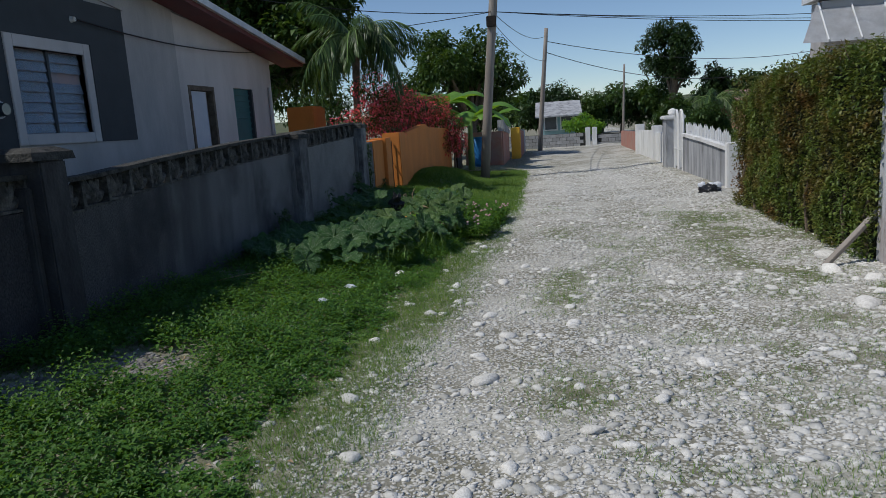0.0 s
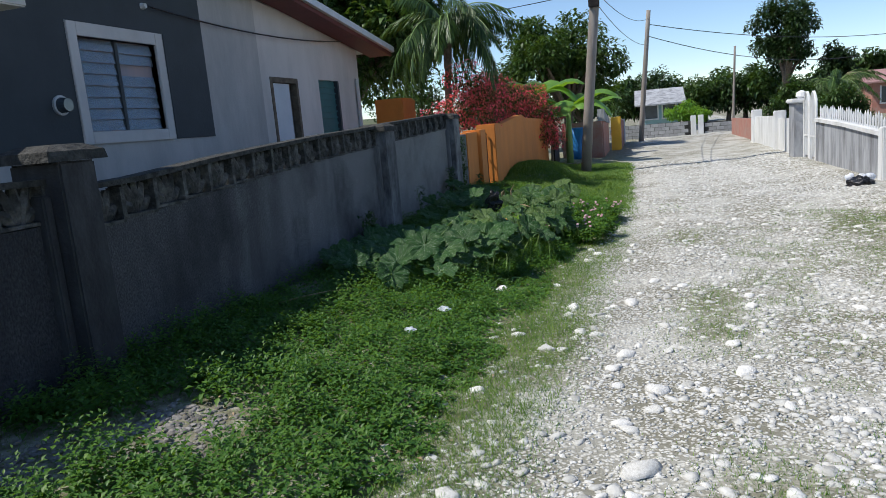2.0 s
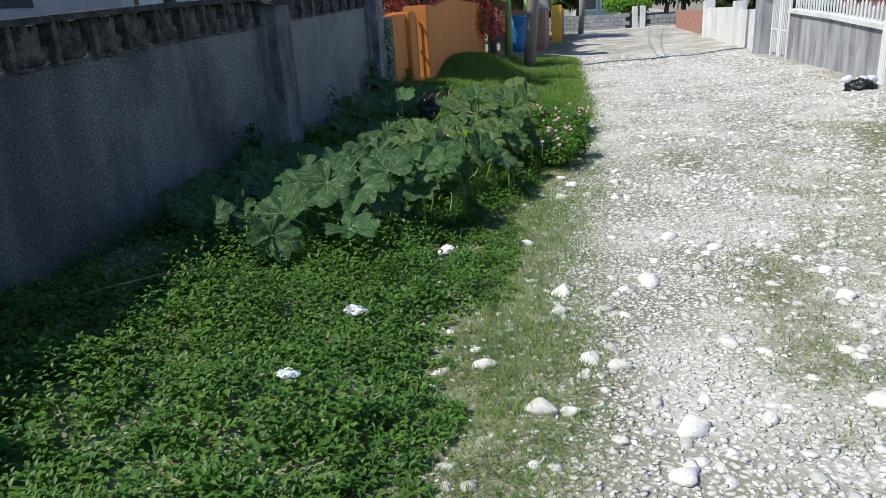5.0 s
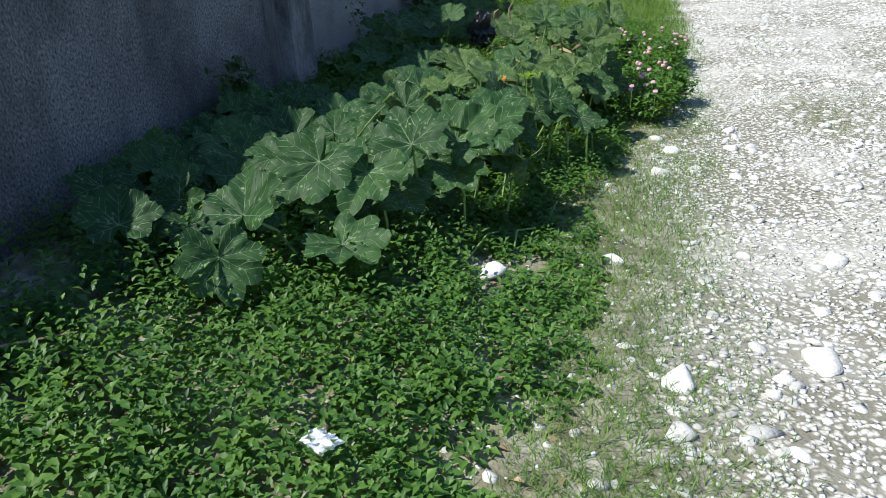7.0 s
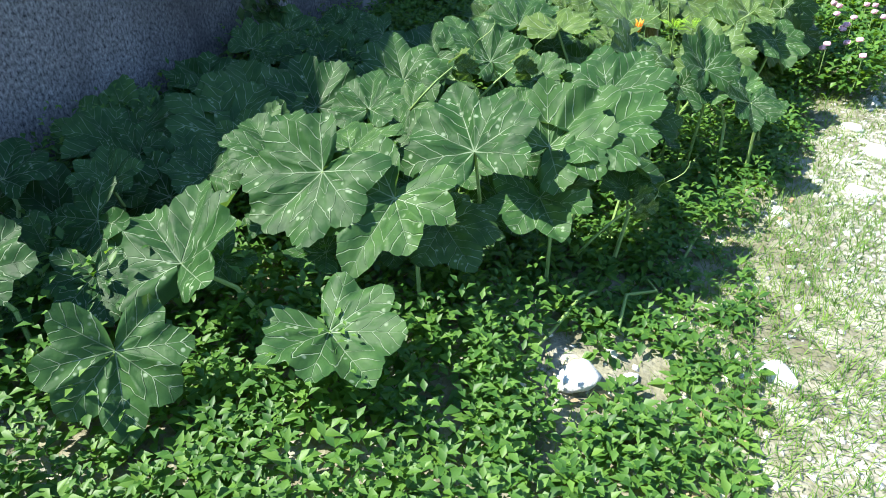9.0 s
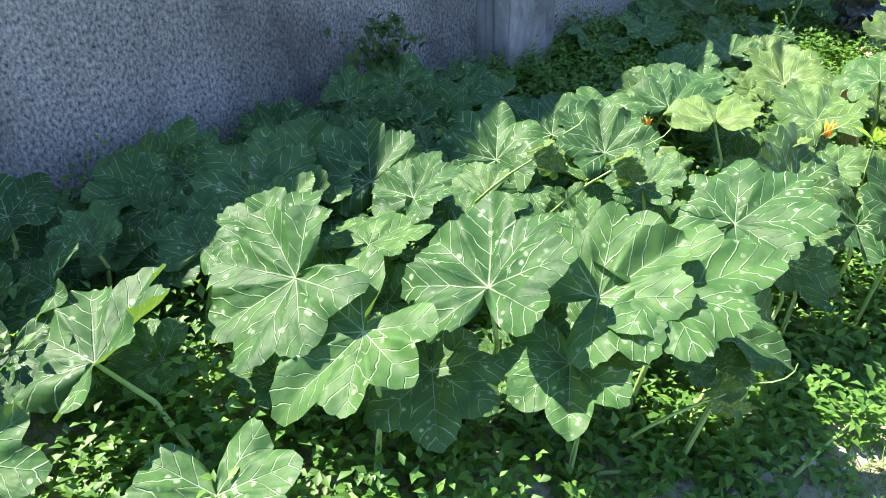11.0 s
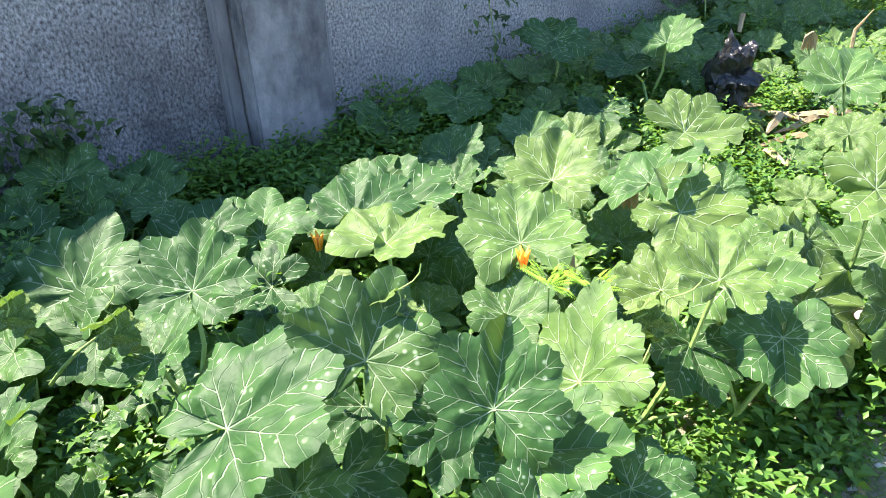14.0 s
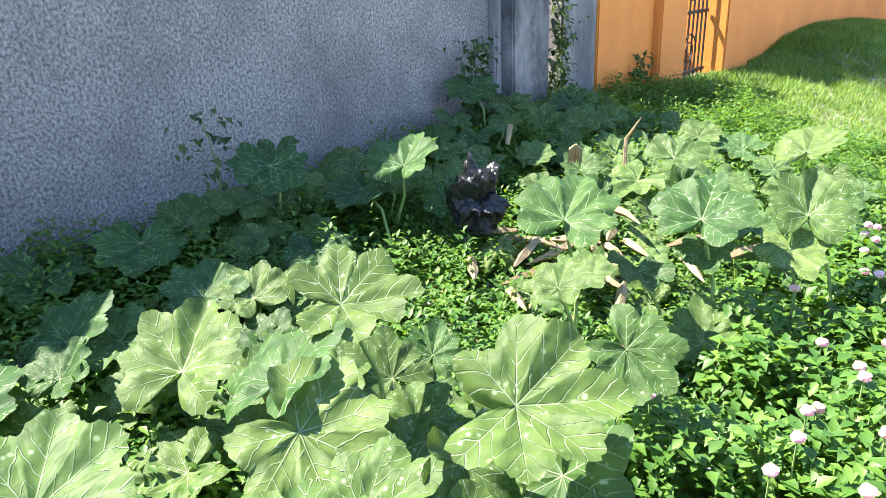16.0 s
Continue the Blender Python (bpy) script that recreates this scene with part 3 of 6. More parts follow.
# ---- grey house behind the wall ----
def house():
    h = thing("grey_house", (-8.5, 12, 0), "single-storey light grey house with dark panels and maroon eaves", "house")
    X = -6.5

    def cut(y0, y1, z0, z1, openings, material, x0, name, slope=0.0):
        """A wall with real openings, from strips."""
        bm = bmesh.new()
        ys = sorted({y0, y1, *[v for o in openings for v in o[:2]]})
        for a, b in zip(ys, ys[1:]):
            ops = sorted([o for o in openings if o[0] <= a and o[1] >= b], key=lambda o: o[2])
            lo = z0
            for o in ops:
                prism([(a, lo), (b, lo), (b, o[2]), (a, o[2])], x0 - 0.18, x0, bm)
                lo = o[3]
            prism([(a, lo), (b, lo), (b, z1 - slope * (b - y0)), (a, z1 - slope * (a - y0))], x0 - 0.18, x0, bm)
        bmesh.ops.remove_doubles(bm, verts=bm.verts[:], dist=0.0005)
        return part(name, bm, material, h)
    cut(2.0, 12.15, -0.3, 3.1, [(8.12, 9.48, 1.70, 2.78)], M_LIGHTPAINT, X, "front_wall", 0.0)
    part("gable", prism([(2.0, 3.1), (12.15, 3.1), (12.15, 3.78), (8.6, 4.2), (2.0, 3.35)], X - 0.18, X), M_LIGHTPAINT, h)
    cut(12.15, 16.55, -0.3, 3.75, [(12.55, 13.5, 0.3, 2.44), (14.42, 15.38, 1.35, 2.52)], M_OFFWHITE, X - 0.03, "side_wall", 0.08)
    part("back_wall", box((-13.2, 2, -0.3), (-13, 16.55, 3.2)), M_OFFWHITE, h)
    part("end_wall", box((-13, 16.37, -0.3), (X - 0.21, 16.55, 3.3)), M_OFFWHITE, h)
    part("near_wall", box((-13, 2, -0.3), (X - 0.18, 2.2, 3.8)), M_OFFWHITE, h)
    part("dark_panel", box((X, 9.68, 1.56), (X + 0.012, 10.58, 3.55)), M_DARKPAINT, h, "dark grey painted panel")
    part("dark_panel", box((X, 5.6, 1.45), (X + 0.012, 7.98, 3.6)), M_DARKPAINT, h, "dark grey painted panel")
    part("dark_panel", box((X, 7.98, 2.94), (X + 0.012, 9.68, 3.75)), M_DARKPAINT, h, "dark grey painted panel")
    part("band", prism([(8.6, 3.80), (10.6, 3.54), (10.6, 3.66), (8.6, 3.92)], X, X + 0.03), M_LIGHTPAINT, h)
    # window
    wd = part("window", box((X - 0.10, 8.12, 1.70), (X - 0.09, 9.48, 2.78)), M_CURTAIN, h, "louvred window with a faded curtain")
    for y0, y1, z0, z1 in ((7.98, 8.12, 1.56, 2.93), (9.48, 9.62, 1.56, 2.93), (8.12, 9.48, 2.78, 2.93), (8.12, 9.48, 1.56, 1.70)):
        part("window_frame", box((X - 0.1, y0, z0), (X + 0.035, y1, z1), 0.006), M_OFFWHITE, wd)
    part("mullion", box((X - 0.085, 8.78, 1.70), (X - 0.04, 8.83, 2.78)), M_DARKPAINT, wd)
    for k in range(8):
        for a, b in ((8.13, 8.77), (8.84, 9.47)):
            if (k, a) == (5, 8.84):
                continue
            z = 1.71 + k * 0.133
            bm = bmesh.new()
            bm.faces.new([bm.verts.new(p) for p in ((X - 0.045, a, z), (X - 0.045, b, z), (X - 0.075, b, z + 0.128), (X - 0.075, a, z + 0.128))])
            bmesh.ops.solidify(bm, geom=bm.faces[:], thickness=0.005)
            part("louvre", bm, M_LOUVRE, wd)
    d = part("door", box((X - 0.10, 12.56, 0.3), (X - 0.06, 13.22, 2.40), 0.005), M_DOORP, h, "pale blue-white door")
    for y0, y1, z0, z1 in ((12.48, 12.56, 0.3, 2.50), (13.42, 13.5, 0.3, 2.44), (12.55, 13.5, 2.41, 2.50)):
        part("door_frame", box((X - 0.15, y0, z0), (X - 0.015, y1, z1)), M_BARK, d)
    # Added dark sheet that gives the room's shade behind the door gap.
    part("interior_shade_panel", box((X - 0.9, 13.25, 0.3), (X - 0.88, 13.5, 2.44)), M_DARKPAINT, h)
    w2 = part("window", box((X - 0.14, 14.42, 1.35), (X - 0.10, 15.38, 2.52), 0.004), M_TEAL, h, "teal shuttered window")
    for k in range(9):
        part("slat", box((X - 0.10, 14.45, 1.40 + k * 0.122), (X - 0.075, 15.30, 1.43 + k * 0.122)), M_TEAL, w2)
    part("window_frame", box((X - 0.13, 15.30, 1.35), (X - 0.02, 15.38, 2.52)), M_DARKPAINT, w2)
    part("downpipe", tube([(X + 0.02, 16.3, -0.2), (X + 0.02, 16.3, 2.6)], 0.04, 8), M_OFFWHITE, h)
    # roof with fascia
    def rake(y):
        return 3.98 - 0.125 * (max(y, 8.6) - 11.2) - 0.125 * max(0.0, 8.6 - y)
    bm = bmesh.new()
    y0, yr, y1 = 1.5, 8.6, 17.3

    def strip(lo, hi):
        return [(y, rake(y) + lo) for y in (y0, yr, y1)] + [(y, rake(y) + hi) for y in (y1, yr, y0)]
    prism(strip(0, 0.05), -14.0, -5.92, bm)
    r = part("roof", bm, M_ROOF, h, "pale painted sheet roof")
    part("fascia", prism(strip(-0.12, 0), -6.0, -5.955), M_MAROON, r, "maroon fascia board")
    part("gutter", prism(strip(-0.04, 0.08), -5.953, -5.88), M_ROOF, r, "white metal edge trim")
    part("soffit", prism(strip(-0.10, -0.08), -6.48, -6.0), M_MAROON, r)
    # low porch roof at the near end
    part("porch_roof", box((-6.35, -2.0, 2.47), (-4.4, 5.38, 2.55), 0.01), M_OFFWHITE, h, "pale porch roof slab")
    for y in (-1.5, 2.0):
        part("porch_post", box((-4.62, y, -0.3), (-4.48, y + 0.14, 2.47), 0.01), M_OFFWHITE, h)
    mt = part("meter", tube([(X, 7.72, 2.0), (X + 0.06, 7.72, 2.0), (X + 0.13, 7.72, 2.0)], [0.09, 0.085, 0.07], 14), M_GLASS, h, "round electricity meter")
    part("meter_ring", tube([(X + 0.012, 7.72, 2.0), (X + 0.04, 7.72, 2.0)], 0.11, 14), M_ROOF, mt)
    part("insulator", tube([(X, 9.35, 3.25), (X + 0.07, 9.35, 3.25)], [0.05, 0.03], 10), M_WHITE, h)
    pts = [(X + 0.06, 9.35 + (17.0 - 9.35) * u, 3.25 + 0.25 * u - 0.55 * 4 * u * (1 - u) * 0.35) for u in np.linspace(0, 1, 14)]
    part("drop_cable", tube(pts, 0.012, 5), M_BLACK, h)


house()


# ---- lane's far side: hedge, zinc fence, white gate wall ----
def hedge():
    h = thing("hedge", (4.0, 10.5, -0.2), "tall clipped hedge with reddish new leaves", "hedge")
    g = np.random.default_rng(5)
    n = 42000
    y = g.uniform(7.7, 13.2, n)
    z = g.random(n) ** 0.9
    face = g.random(n)
    top = np.interp(y, [7.7, 10.5, 12.0, 13.2], [2.0, 1.95, 1.78, 1.45]) + 0.16 * (vnoise(y, 0 * y, 0.6, 4) - 0.5)
    foot = gz(3.2, y) + 0.02
    bulge = 3.08 + 0.22 * vnoise(y, z * 2.2, 0.5, 8) + 0.10 * vnoise(y, z * 2.2, 0.17, 9)
    x = np.where(face < 0.62, bulge + g.exponential(0.07, n), g.uniform(3.2, 5.0, n))
    zz = np.where(face < 0.62, foot + z * (top - foot), top + g.normal(0, 0.05, n))
    far = face > 0.85
    y = np.where(far, 13.2 - g.exponential(0.08, n) + 0.1 * g.random(n), y)
    zz = np.where(far, foot + z * (top - foot), zz)
    yaw, pitch = math.pi + g.normal(0, 1.0, n), g.normal(0.1, 0.6, n)
    L = g.uniform(0.035, 0.07, n)
    v, f = leaves(np.stack([x, y, zz], 1), yaw, pitch, L, L * 0.6)
    part("foliage", mesh_of("foliage", v, f, M_HEDGE), M_HEDGE, h)
    # Solid near-black core, coloured as the shade deep between the leaves.
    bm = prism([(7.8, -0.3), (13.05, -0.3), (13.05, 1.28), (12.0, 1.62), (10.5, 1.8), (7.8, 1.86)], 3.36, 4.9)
    part("dark_core", bm, mat("hedge_core_shade", (0.012, 0.016, 0.006), (0.03, 0.032, 0.014), 9, 0.9, 0.6, 30), h)
    for k in range(9):
        y0 = 7.9 + 0.6 * k
        part("stem", tube([(3.3, y0, -0.3), (3.28, y0 + 0.1, 0.25), (3.36, y0 + 0.05, 0.7)], [0.025, 0.02, 0.014], 6), M_BARK, h)
    g2 = np.random.default_rng(15)
    for k in range(16):
        y0, x0 = g2.uniform(7.9, 10.5), g2.uniform(3.2, 4.2)
        q = [(x0, y0, 1.9), (x0 + g2.normal(0, .05), y0 + g2.normal(0, .05), 2.08 + g2.uniform(0, .12))]
        part("shoot", tube(q, [0.006, 0.003], 4), M_BARK, h)


hedge()


def zinc_fence():
    fnc = thing("zinc_fence", (3.3, 6, -0.2), "rust-streaked white zinc sheet fence", "fence")
    for s in range(4):
        y0 = 7.75 - 0.82 * (s + 1)
        n = 41
        ys = np.linspace(y0, y0 + 0.82, n)
        x = 3.32 + 0.012 * np.sin((ys - y0) / 0.076 * 2 * math.pi) + 0.006 * s
        top = 1.58 + 0.05 * math.sin(s * 2.1)
        v = np.concatenate([np.stack([x, ys, np.full(n, -0.25)], 1), np.stack([x, ys, np.full(n, top)], 1)])
        i = np.arange(n - 1)
        f = np.stack([i, i + 1, i + 1 + n, i + n], 1)
        part("sheet", mesh_of("sheet", v, f, M_ZINC, True), M_ZINC, fnc)
        part("post", box((3.345, y0 + 0.02, -0.3), (3.42, y0 + 0.09, 1.5), 0.004), M_WOOD, fnc)
    p = thing("leaning_plank", (2.75, 7.6, -0.2), "weathered grey timber prop leaning on the hedge", "plank")
    m = part("board", box((-0.035, -0.02, 0), (0.035, 0.02, 0.85), 0.004), M_WOOD, None)
    m.parent = p
    m.matrix_basis = (Vector((0.60, 0.25, 0.52))).to_track_quat("Z", "Y").to_matrix().to_4x4()


zinc_fence()


def gate_wall():
    w = thing("gate_wall", (3.75, 18, -0.3), "grey mildew-streaked wall with white spiked railing", "wall", kind="structure")
    n = 8
    poly = [(15.9, -0.6), (21.0, -0.6), (21.0, 0.72), (18.4, 0.66), (15.9, 0.56)]
    part("panel", prism(poly, 3.75, 3.92), M_GREYWALL, w)
    part("end_post", box((3.70, 15.65, -0.5), (3.95, 15.9, 0.72), 0.02), M_WHITE, w, "white painted end post")
    poly = [(15.9, 0.56), (18.4, 0.66), (21.0, 0.72), (21.0, 0.80), (18.4, 0.74), (15.9, 0.64)]
    part("coping", prism(poly, 3.70, 3.96), M_WHITE, w, "white painted coping")
    for k in range(30):
        y = 16.0 + k * 0.168
        z = float(np.interp(y, [15.9, 18.4, 21], [0.64, 0.74, 0.80]))
        hgt = 0.24 + 0.10 * abs(math.sin(k * 0.78))
        part("spike", tube([(3.83, y, z - 0.01), (3.83, y, z + hgt * 0.75), (3.83, y, z + hgt)], [0.016, 0.024, 0.003], 5), M_WHITE, w)
    g = thing("white_gate", (3.75, 21.8, -0.3), "white iron gate with two arched tops", "gate")
    for y0 in (21.1, 21.85):
        pts = [(3.78, y0, -0.3), (3.78, y0, 1.0)] + [(3.78, y0 + 0.3 - 0.3 * math.cos(a), 1.0 + 0.45 * math.sin(a)) for a in np.linspace(0.2, 2.94, 10)] + [(3.78, y0 + 0.6, 1.0), (3.78, y0 + 0.6, -0.3)]
        part("arch", tube(pts, 0.035, 6), M_WHITE, g)
        for k in range(1, 5):
            part("bar", tube([(3.78, y0 + 0.12 * k, -0.2), (3.78, y0 + 0.12 * k, 1.0 + 0.42 * math.sin(k * 0.63))], 0.014, 5), M_WHITE, g)
        part("rail", box((3.765, y0, 0.3), (3.795, y0 + 0.6, 0.34)), M_WHITE, g)
    w2 = thing("white_wall", (3.8, 27, -0.3), "whitewashed low garden wall with square pillars", "wall", kind="structure")
    part("pillar", box((3.55, 22.6, -0.6), (4.05, 23.3, 1.18), 0.02), M_GREYWALL, w2, "grey mildewed pillar")
    part("pillar_cap", box((3.48, 22.5, 1.18), (4.12, 23.4, 1.30), 0.03), M_WHITE, w2)
    part("ball", tube([(3.8, 22.95, 1.30), (3.8, 22.95, 1.36), (3.8, 22.95, 1.46), (3.8, 22.95, 1.52)], [0.08, 0.15, 0.13, 0.02], 10), M_WHITE, w2)
    for a, b in ((23.3, 26.2), (26.5, 31.0)):
        part("panel", prism([(a, -0.6), (b, -0.6), (b, 0.70), (a, 0.78)], 3.75, 3.9), M_WHITE, w2)
    part("pillar", box((3.65, 26.2, -0.6), (4.0, 26.5, 0.95), 0.02), M_WHITE, w2)
    part("pillar", box((3.65, 31.0, -0.6), (4.0, 31.4, 0.95), 0.02), M_WHITE, w2)
    part("panel", prism([(31.4, -0.6), (40, -0.6), (40, 0.5), (31.4, 0.6)], 3.9, 4.05), M_BRICKRED, w2)


gate_wall()


# ---- far end of the lane ----
def end_wall():
    w = thing("block_wall", (1.5, 44, -0.4), "low grey block wall closing the lane", "wall", kind="structure")
    bm = bmesh.new()
    part("core", box((-5.5, 44.05, -0.6), (2.2, 44.18, 0.42)), M_CAP, w)
    for row in range(4):
        for k in range(19):
            x = -5.5 + 0.41 * k + 0.2 * (row % 2)
            if x < 1.8:
                part("block", box((x, 44.0, -0.40 + 0.205 * row), (x + 0.39, 44.06, -0.40 + 0.205 * row + 0.19), 0), M_BLOCK, w)
    part("core", box((2.9, 44.05, -0.6), (7.5, 44.18, 0.30)), M_CAP, w)
    for row in range(3):
        for k in range(10):
            x = 2.95 + 0.41 * k + 0.2 * (row % 2)
            part("block", box((x, 44.0, -0.40 + 0.22 * row), (x + 0.39, 44.06, -0.40 + 0.22 * row + 0.2), 0), M_BLOCK, w)
    for x in (2.2, 2.6):
        part("gate_post", box((x, 43.9, -0.6), (x + 0.28, 44.25, 0.72), 0.02), M_WHITE, w)


end_wall()


def far_house(name, x0, x1, y0, y1, floor, eave, ridge, wall, roof, label):
    h = thing(name, ((x0 + x1) / 2, (y0 + y1) / 2, floor), label, "house")
    part("wall", box((x0, y0, floor - 0.5), (x1, y1, eave)), wall, h)
    bm = bmesh.new()
    ym = (y0 + y1) / 2
    o = 0.5
    prism([(y0 - o, eave - 0.1), (ym, ridge), (y1 + o, eave - 0.1), (y1 + o, eave), (ym, ridge + 0.1), (y0 - o, eave)], x0 - o, x1 + o, bm)
    part("roof", bm, roof, h)
    n = max(2, int((x1 - x0) / 1.8))
    for k in range(n):
        xx = x0 + (x1 - x0) * (k + 0.5) / n
        wd = part("window", box((xx - 0.4, y0 - 0.03, floor + 1.0), (xx + 0.4, y0 + 0.01, floor + 2.0)), M_GLASS, h)
        part("frame", box((xx - 0.48, y0 - 0.05, floor + 0.92), (xx - 0.4, y0, floor + 2.08)), M_WHITE, wd)
        part("frame", box((xx + 0.4, y0 - 0.05, floor + 0.92), (xx + 0.48, y0, floor + 2.08)), M_WHITE, wd)
        part("sill", box((xx - 0.5, y0 - 0.1, floor + 0.9), (xx + 0.5, y0, floor + 0.98)), M_WHITE, wd)
    return h


far_house("board_house", -0.4, 1.9, 52, 58, -0.4, 1.55, 2.5, M_TEALHOUSE, M_GREYWALL, "small pale teal board house with a sheet roof")
far_house("pink_house", 14.0, 25.0, 54, 62, -0.6, 1.75, 2.5, M_BRICKRED, M_PINKROOF, "low house with a dull pink roof behind trees")


def awning_house():
    h = thing("awning_house", (11, 21, -0.3), "pale house with a broad white sheet awning", "house")
    part("wall", box((6.85, 19.6, -0.5), (16, 20.3, 3.9)), M_LIGHTPAINT, h)
    bm = bmesh.new()
    v = [(6.2, 18.9, 2.86), (16, 18.9, 2.80), (16, 19.7, 3.85), (6.75, 19.7, 3.85)]
    bm.faces.new([bm.verts.new(p) for p in v])
    bmesh.ops.solidify(bm, geom=bm.faces[:], thickness=0.05)
    aw = part("awning", bm, M_ROOF, h, "white sheet awning")
    for k in range(12):
        x = 6.8 + 0.75 * k
        part("rib", tube([(x, 18.9, 2.90), (x, 19.7, 3.90)], 0.025, 5), M_WHITE, aw)
    part("window", box((7.1, 19.56, 1.6), (9.0, 19.62, 2.7)), M_GLASS, h)
    part("shutter_frame", box((7.68, 19.52, 1.5), (7.78, 19.62, 2.8)), M_WHITE, h)
    part("roof", box((6.7, 19.5, 3.95), (17, 20.6, 4.1)), M_ROOF, h)


awning_house()


# ---- posts, cables and things along the far wall ----
POLE_TOP = (-1.10, 22.5, 9.2)


def pole(name, foot, top, r, label):
    p = thing(name, foot, label, "utility pole")
    pts = [Vector(foot).lerp(Vector(top), u) - Vector((0, 0, 0.3 * (u == 0))) for u in (0, 0.2, 0.5, 0.8, 1)]
    part("shaft", tube(pts, [r, r * 0.96, r * 0.88, r * 0.8, r * 0.75], 12), M_WOOD, p, smooth=True)
    return p


p1 = pole("utility_pole", (-2.08, 22.46, -0.33), POLE_TOP, 0.15, "tall weathered leaning timber utility pole")
part("transformer_bracket", box((-1.75, 22.25, 4.3), (-1.45, 22.40, 4.62), 0.02), M_IRON, p1)
p2 = pole("utility_pole", (-0.54, 40.8, -0.36), (0.08, 40.8, 6.3), 0.14, "distant weathered timber utility pole")
p3 = pole("utility_pole", (4.3, 43.0, -0.36), (4.45, 43.0, 4.2), 0.07, "thin grey timber post")


def cable(a, b, sag, r=0.012):
    a, b = Vector(a), Vector(b)
    pts = []
    for u in np.linspace(0, 1, 18):
        p = a.lerp(b, u)
        pts.append((p.x, p.y, p.z - sag * 4 * u * (1 - u)))
    c = new("overhead_cable")
    c.location = a
    tagged(c, "thin black overhead power cable with slight sag", "cable", "overhead cables")
    part("wire", tube(pts, r, 5), M_BLACK, c)


J = (-1.56, 22.4, 4.75)
cable(J, (26, 34, 5.6), 0.7, 0.011)
cable(J, (26, 36, 5.0), 0.6, 0.011)
cable(J, (26, 33, 4.6), 0.5, 0.011)
cable((-1.5, 22.4, 5.2), (20, 12, 7.6), 0.5, 0.010)
cable((-1.5, 22.4, 5.6), (20, 18, 6.0), 0.4, 0.010)
cable(J, (0.05, 40.8, 5.9), 0.4, 0.011)
cable((-1.6, 22.4, 4.5), (0.05, 40.8, 4.6), 0.4, 0.011)
cable((0.05, 40.8, 5.6), (22, 60, 5.4), 0.9, 0.02)
cable((0.05, 40.8, 5.0), (14, 56, 3.6), 0.7, 0.02)
cable(J, (-9, 16, 5.2), 0.3, 0.012)
cable(J, (-16, 24, 4.9), 0.3, 0.012)
cable((-1.5, 22.4, 5.4), (14, 2, 6.2), 0.6, 0.012)

d = thing("blue_drum", (-2.75, 28.6, -0.3), "upright blue plastic drum beside the gate", "drum")
part("shell", tube([(-2.75, 28.6, -0.34), (-2.75, 28.6, -0.1), (-2.75, 28.6, 0.05), (-2.75, 28.6, 0.35), (-2.75, 28.6, 0.5), (-2.75, 28.6, 0.85)], [0.33, 0.36, 0.34, 0.34, 0.36, 0.33], 16), M_BLUE, d, smooth=True)
part("rim", tube([(-2.75, 28.6, 0.83), (-2.75, 28.6, 0.88)], 0.35, 16), M_BLUE, d)


def far_left_walls():
    w = thing("patchwork_wall", (-2.5, 31, -0.3), "low wall painted grey and faded red with yellow posts", "wall", kind="structure")
    part("panel", prism([(26.2, -0.6), (27.6, -0.6), (27.6, 0.9), (26.2, 0.9)], -3.5, -3.38), M_IRON, w)
    part("panel", box((-3.4, 29.0, -0.6), (-1.9, 29.2, 1.05)), M_BRICKRED, w)
    part("panel", prism([(29.2, -0.6), (33.6, -0.6), (33.6, 0.85), (29.2, 1.05)], -2.0, -1.85), M_BRICKRED, w)
    part("coping", prism([(29.2, 1.05), (33.6, 0.85), (33.6, 1.0), (29.2, 1.5)], -2.05, -1.8), M_GREYWALL, w)
    for y in (33.6, 34.5):
        part("post", box((-1.75, y, -0.6), (-1.35, y + 0.3, 1.1), 0.02), M_YELLOW, w, "bright yellow post")
    part("panel", prism([(34.8, -0.6), (39.5, -0.6), (39.5, 0.8), (34.8, 1.0)], -1.5, -1.35), M_BRICKRED, w)
    part("post", box((-1.6, 39.5, -0.6), (-1.3, 39.9, 0.9), 0.02), M_WHITE, w)


far_left_walls()


def trash():
    b = thing("rubbish_bag", (3.25, 15.2, -0.25), "torn black rubbish bag with white litter", "bag")
    bm = bmesh.new()
    bmesh.ops.create_icosphere(bm, subdivisions=3, radius=1.0)
    for v in bm.verts:
        k = 0.75 + 0.5 * noise.noise(v.co * 2.3)
        v.co = Vector((3.25 + v.co.x * 0.26 * k, 15.2 + v.co.y * 0.22 * k, -0.22 + max(-0.05, v.co.z * 0.17 * k)))
    part("sack", bm, M_BLACK, b, smooth=True)
    for k, (x, y) in enumerate(((3.3, 15.35), (3.45, 15.4), (3.15, 15.5))):
        bm = bmesh.new()
        bmesh.ops.create_icosphere(bm, subdivisions=2, radius=1.0)
        for v in bm.verts:
            q = 0.7 + 0.6 * noise.noise(v.co * 2.9 + Vector((k, 0, 0)))
            v.co = Vector((x + v.co.x * 0.11 * q, y + v.co.y * 0.1 * q, -0.12 + v.co.z * 0.09 * q))
        part("litter", bm, M_PLASTIC, b, "crumpled white plastic", smooth=True)


trash()


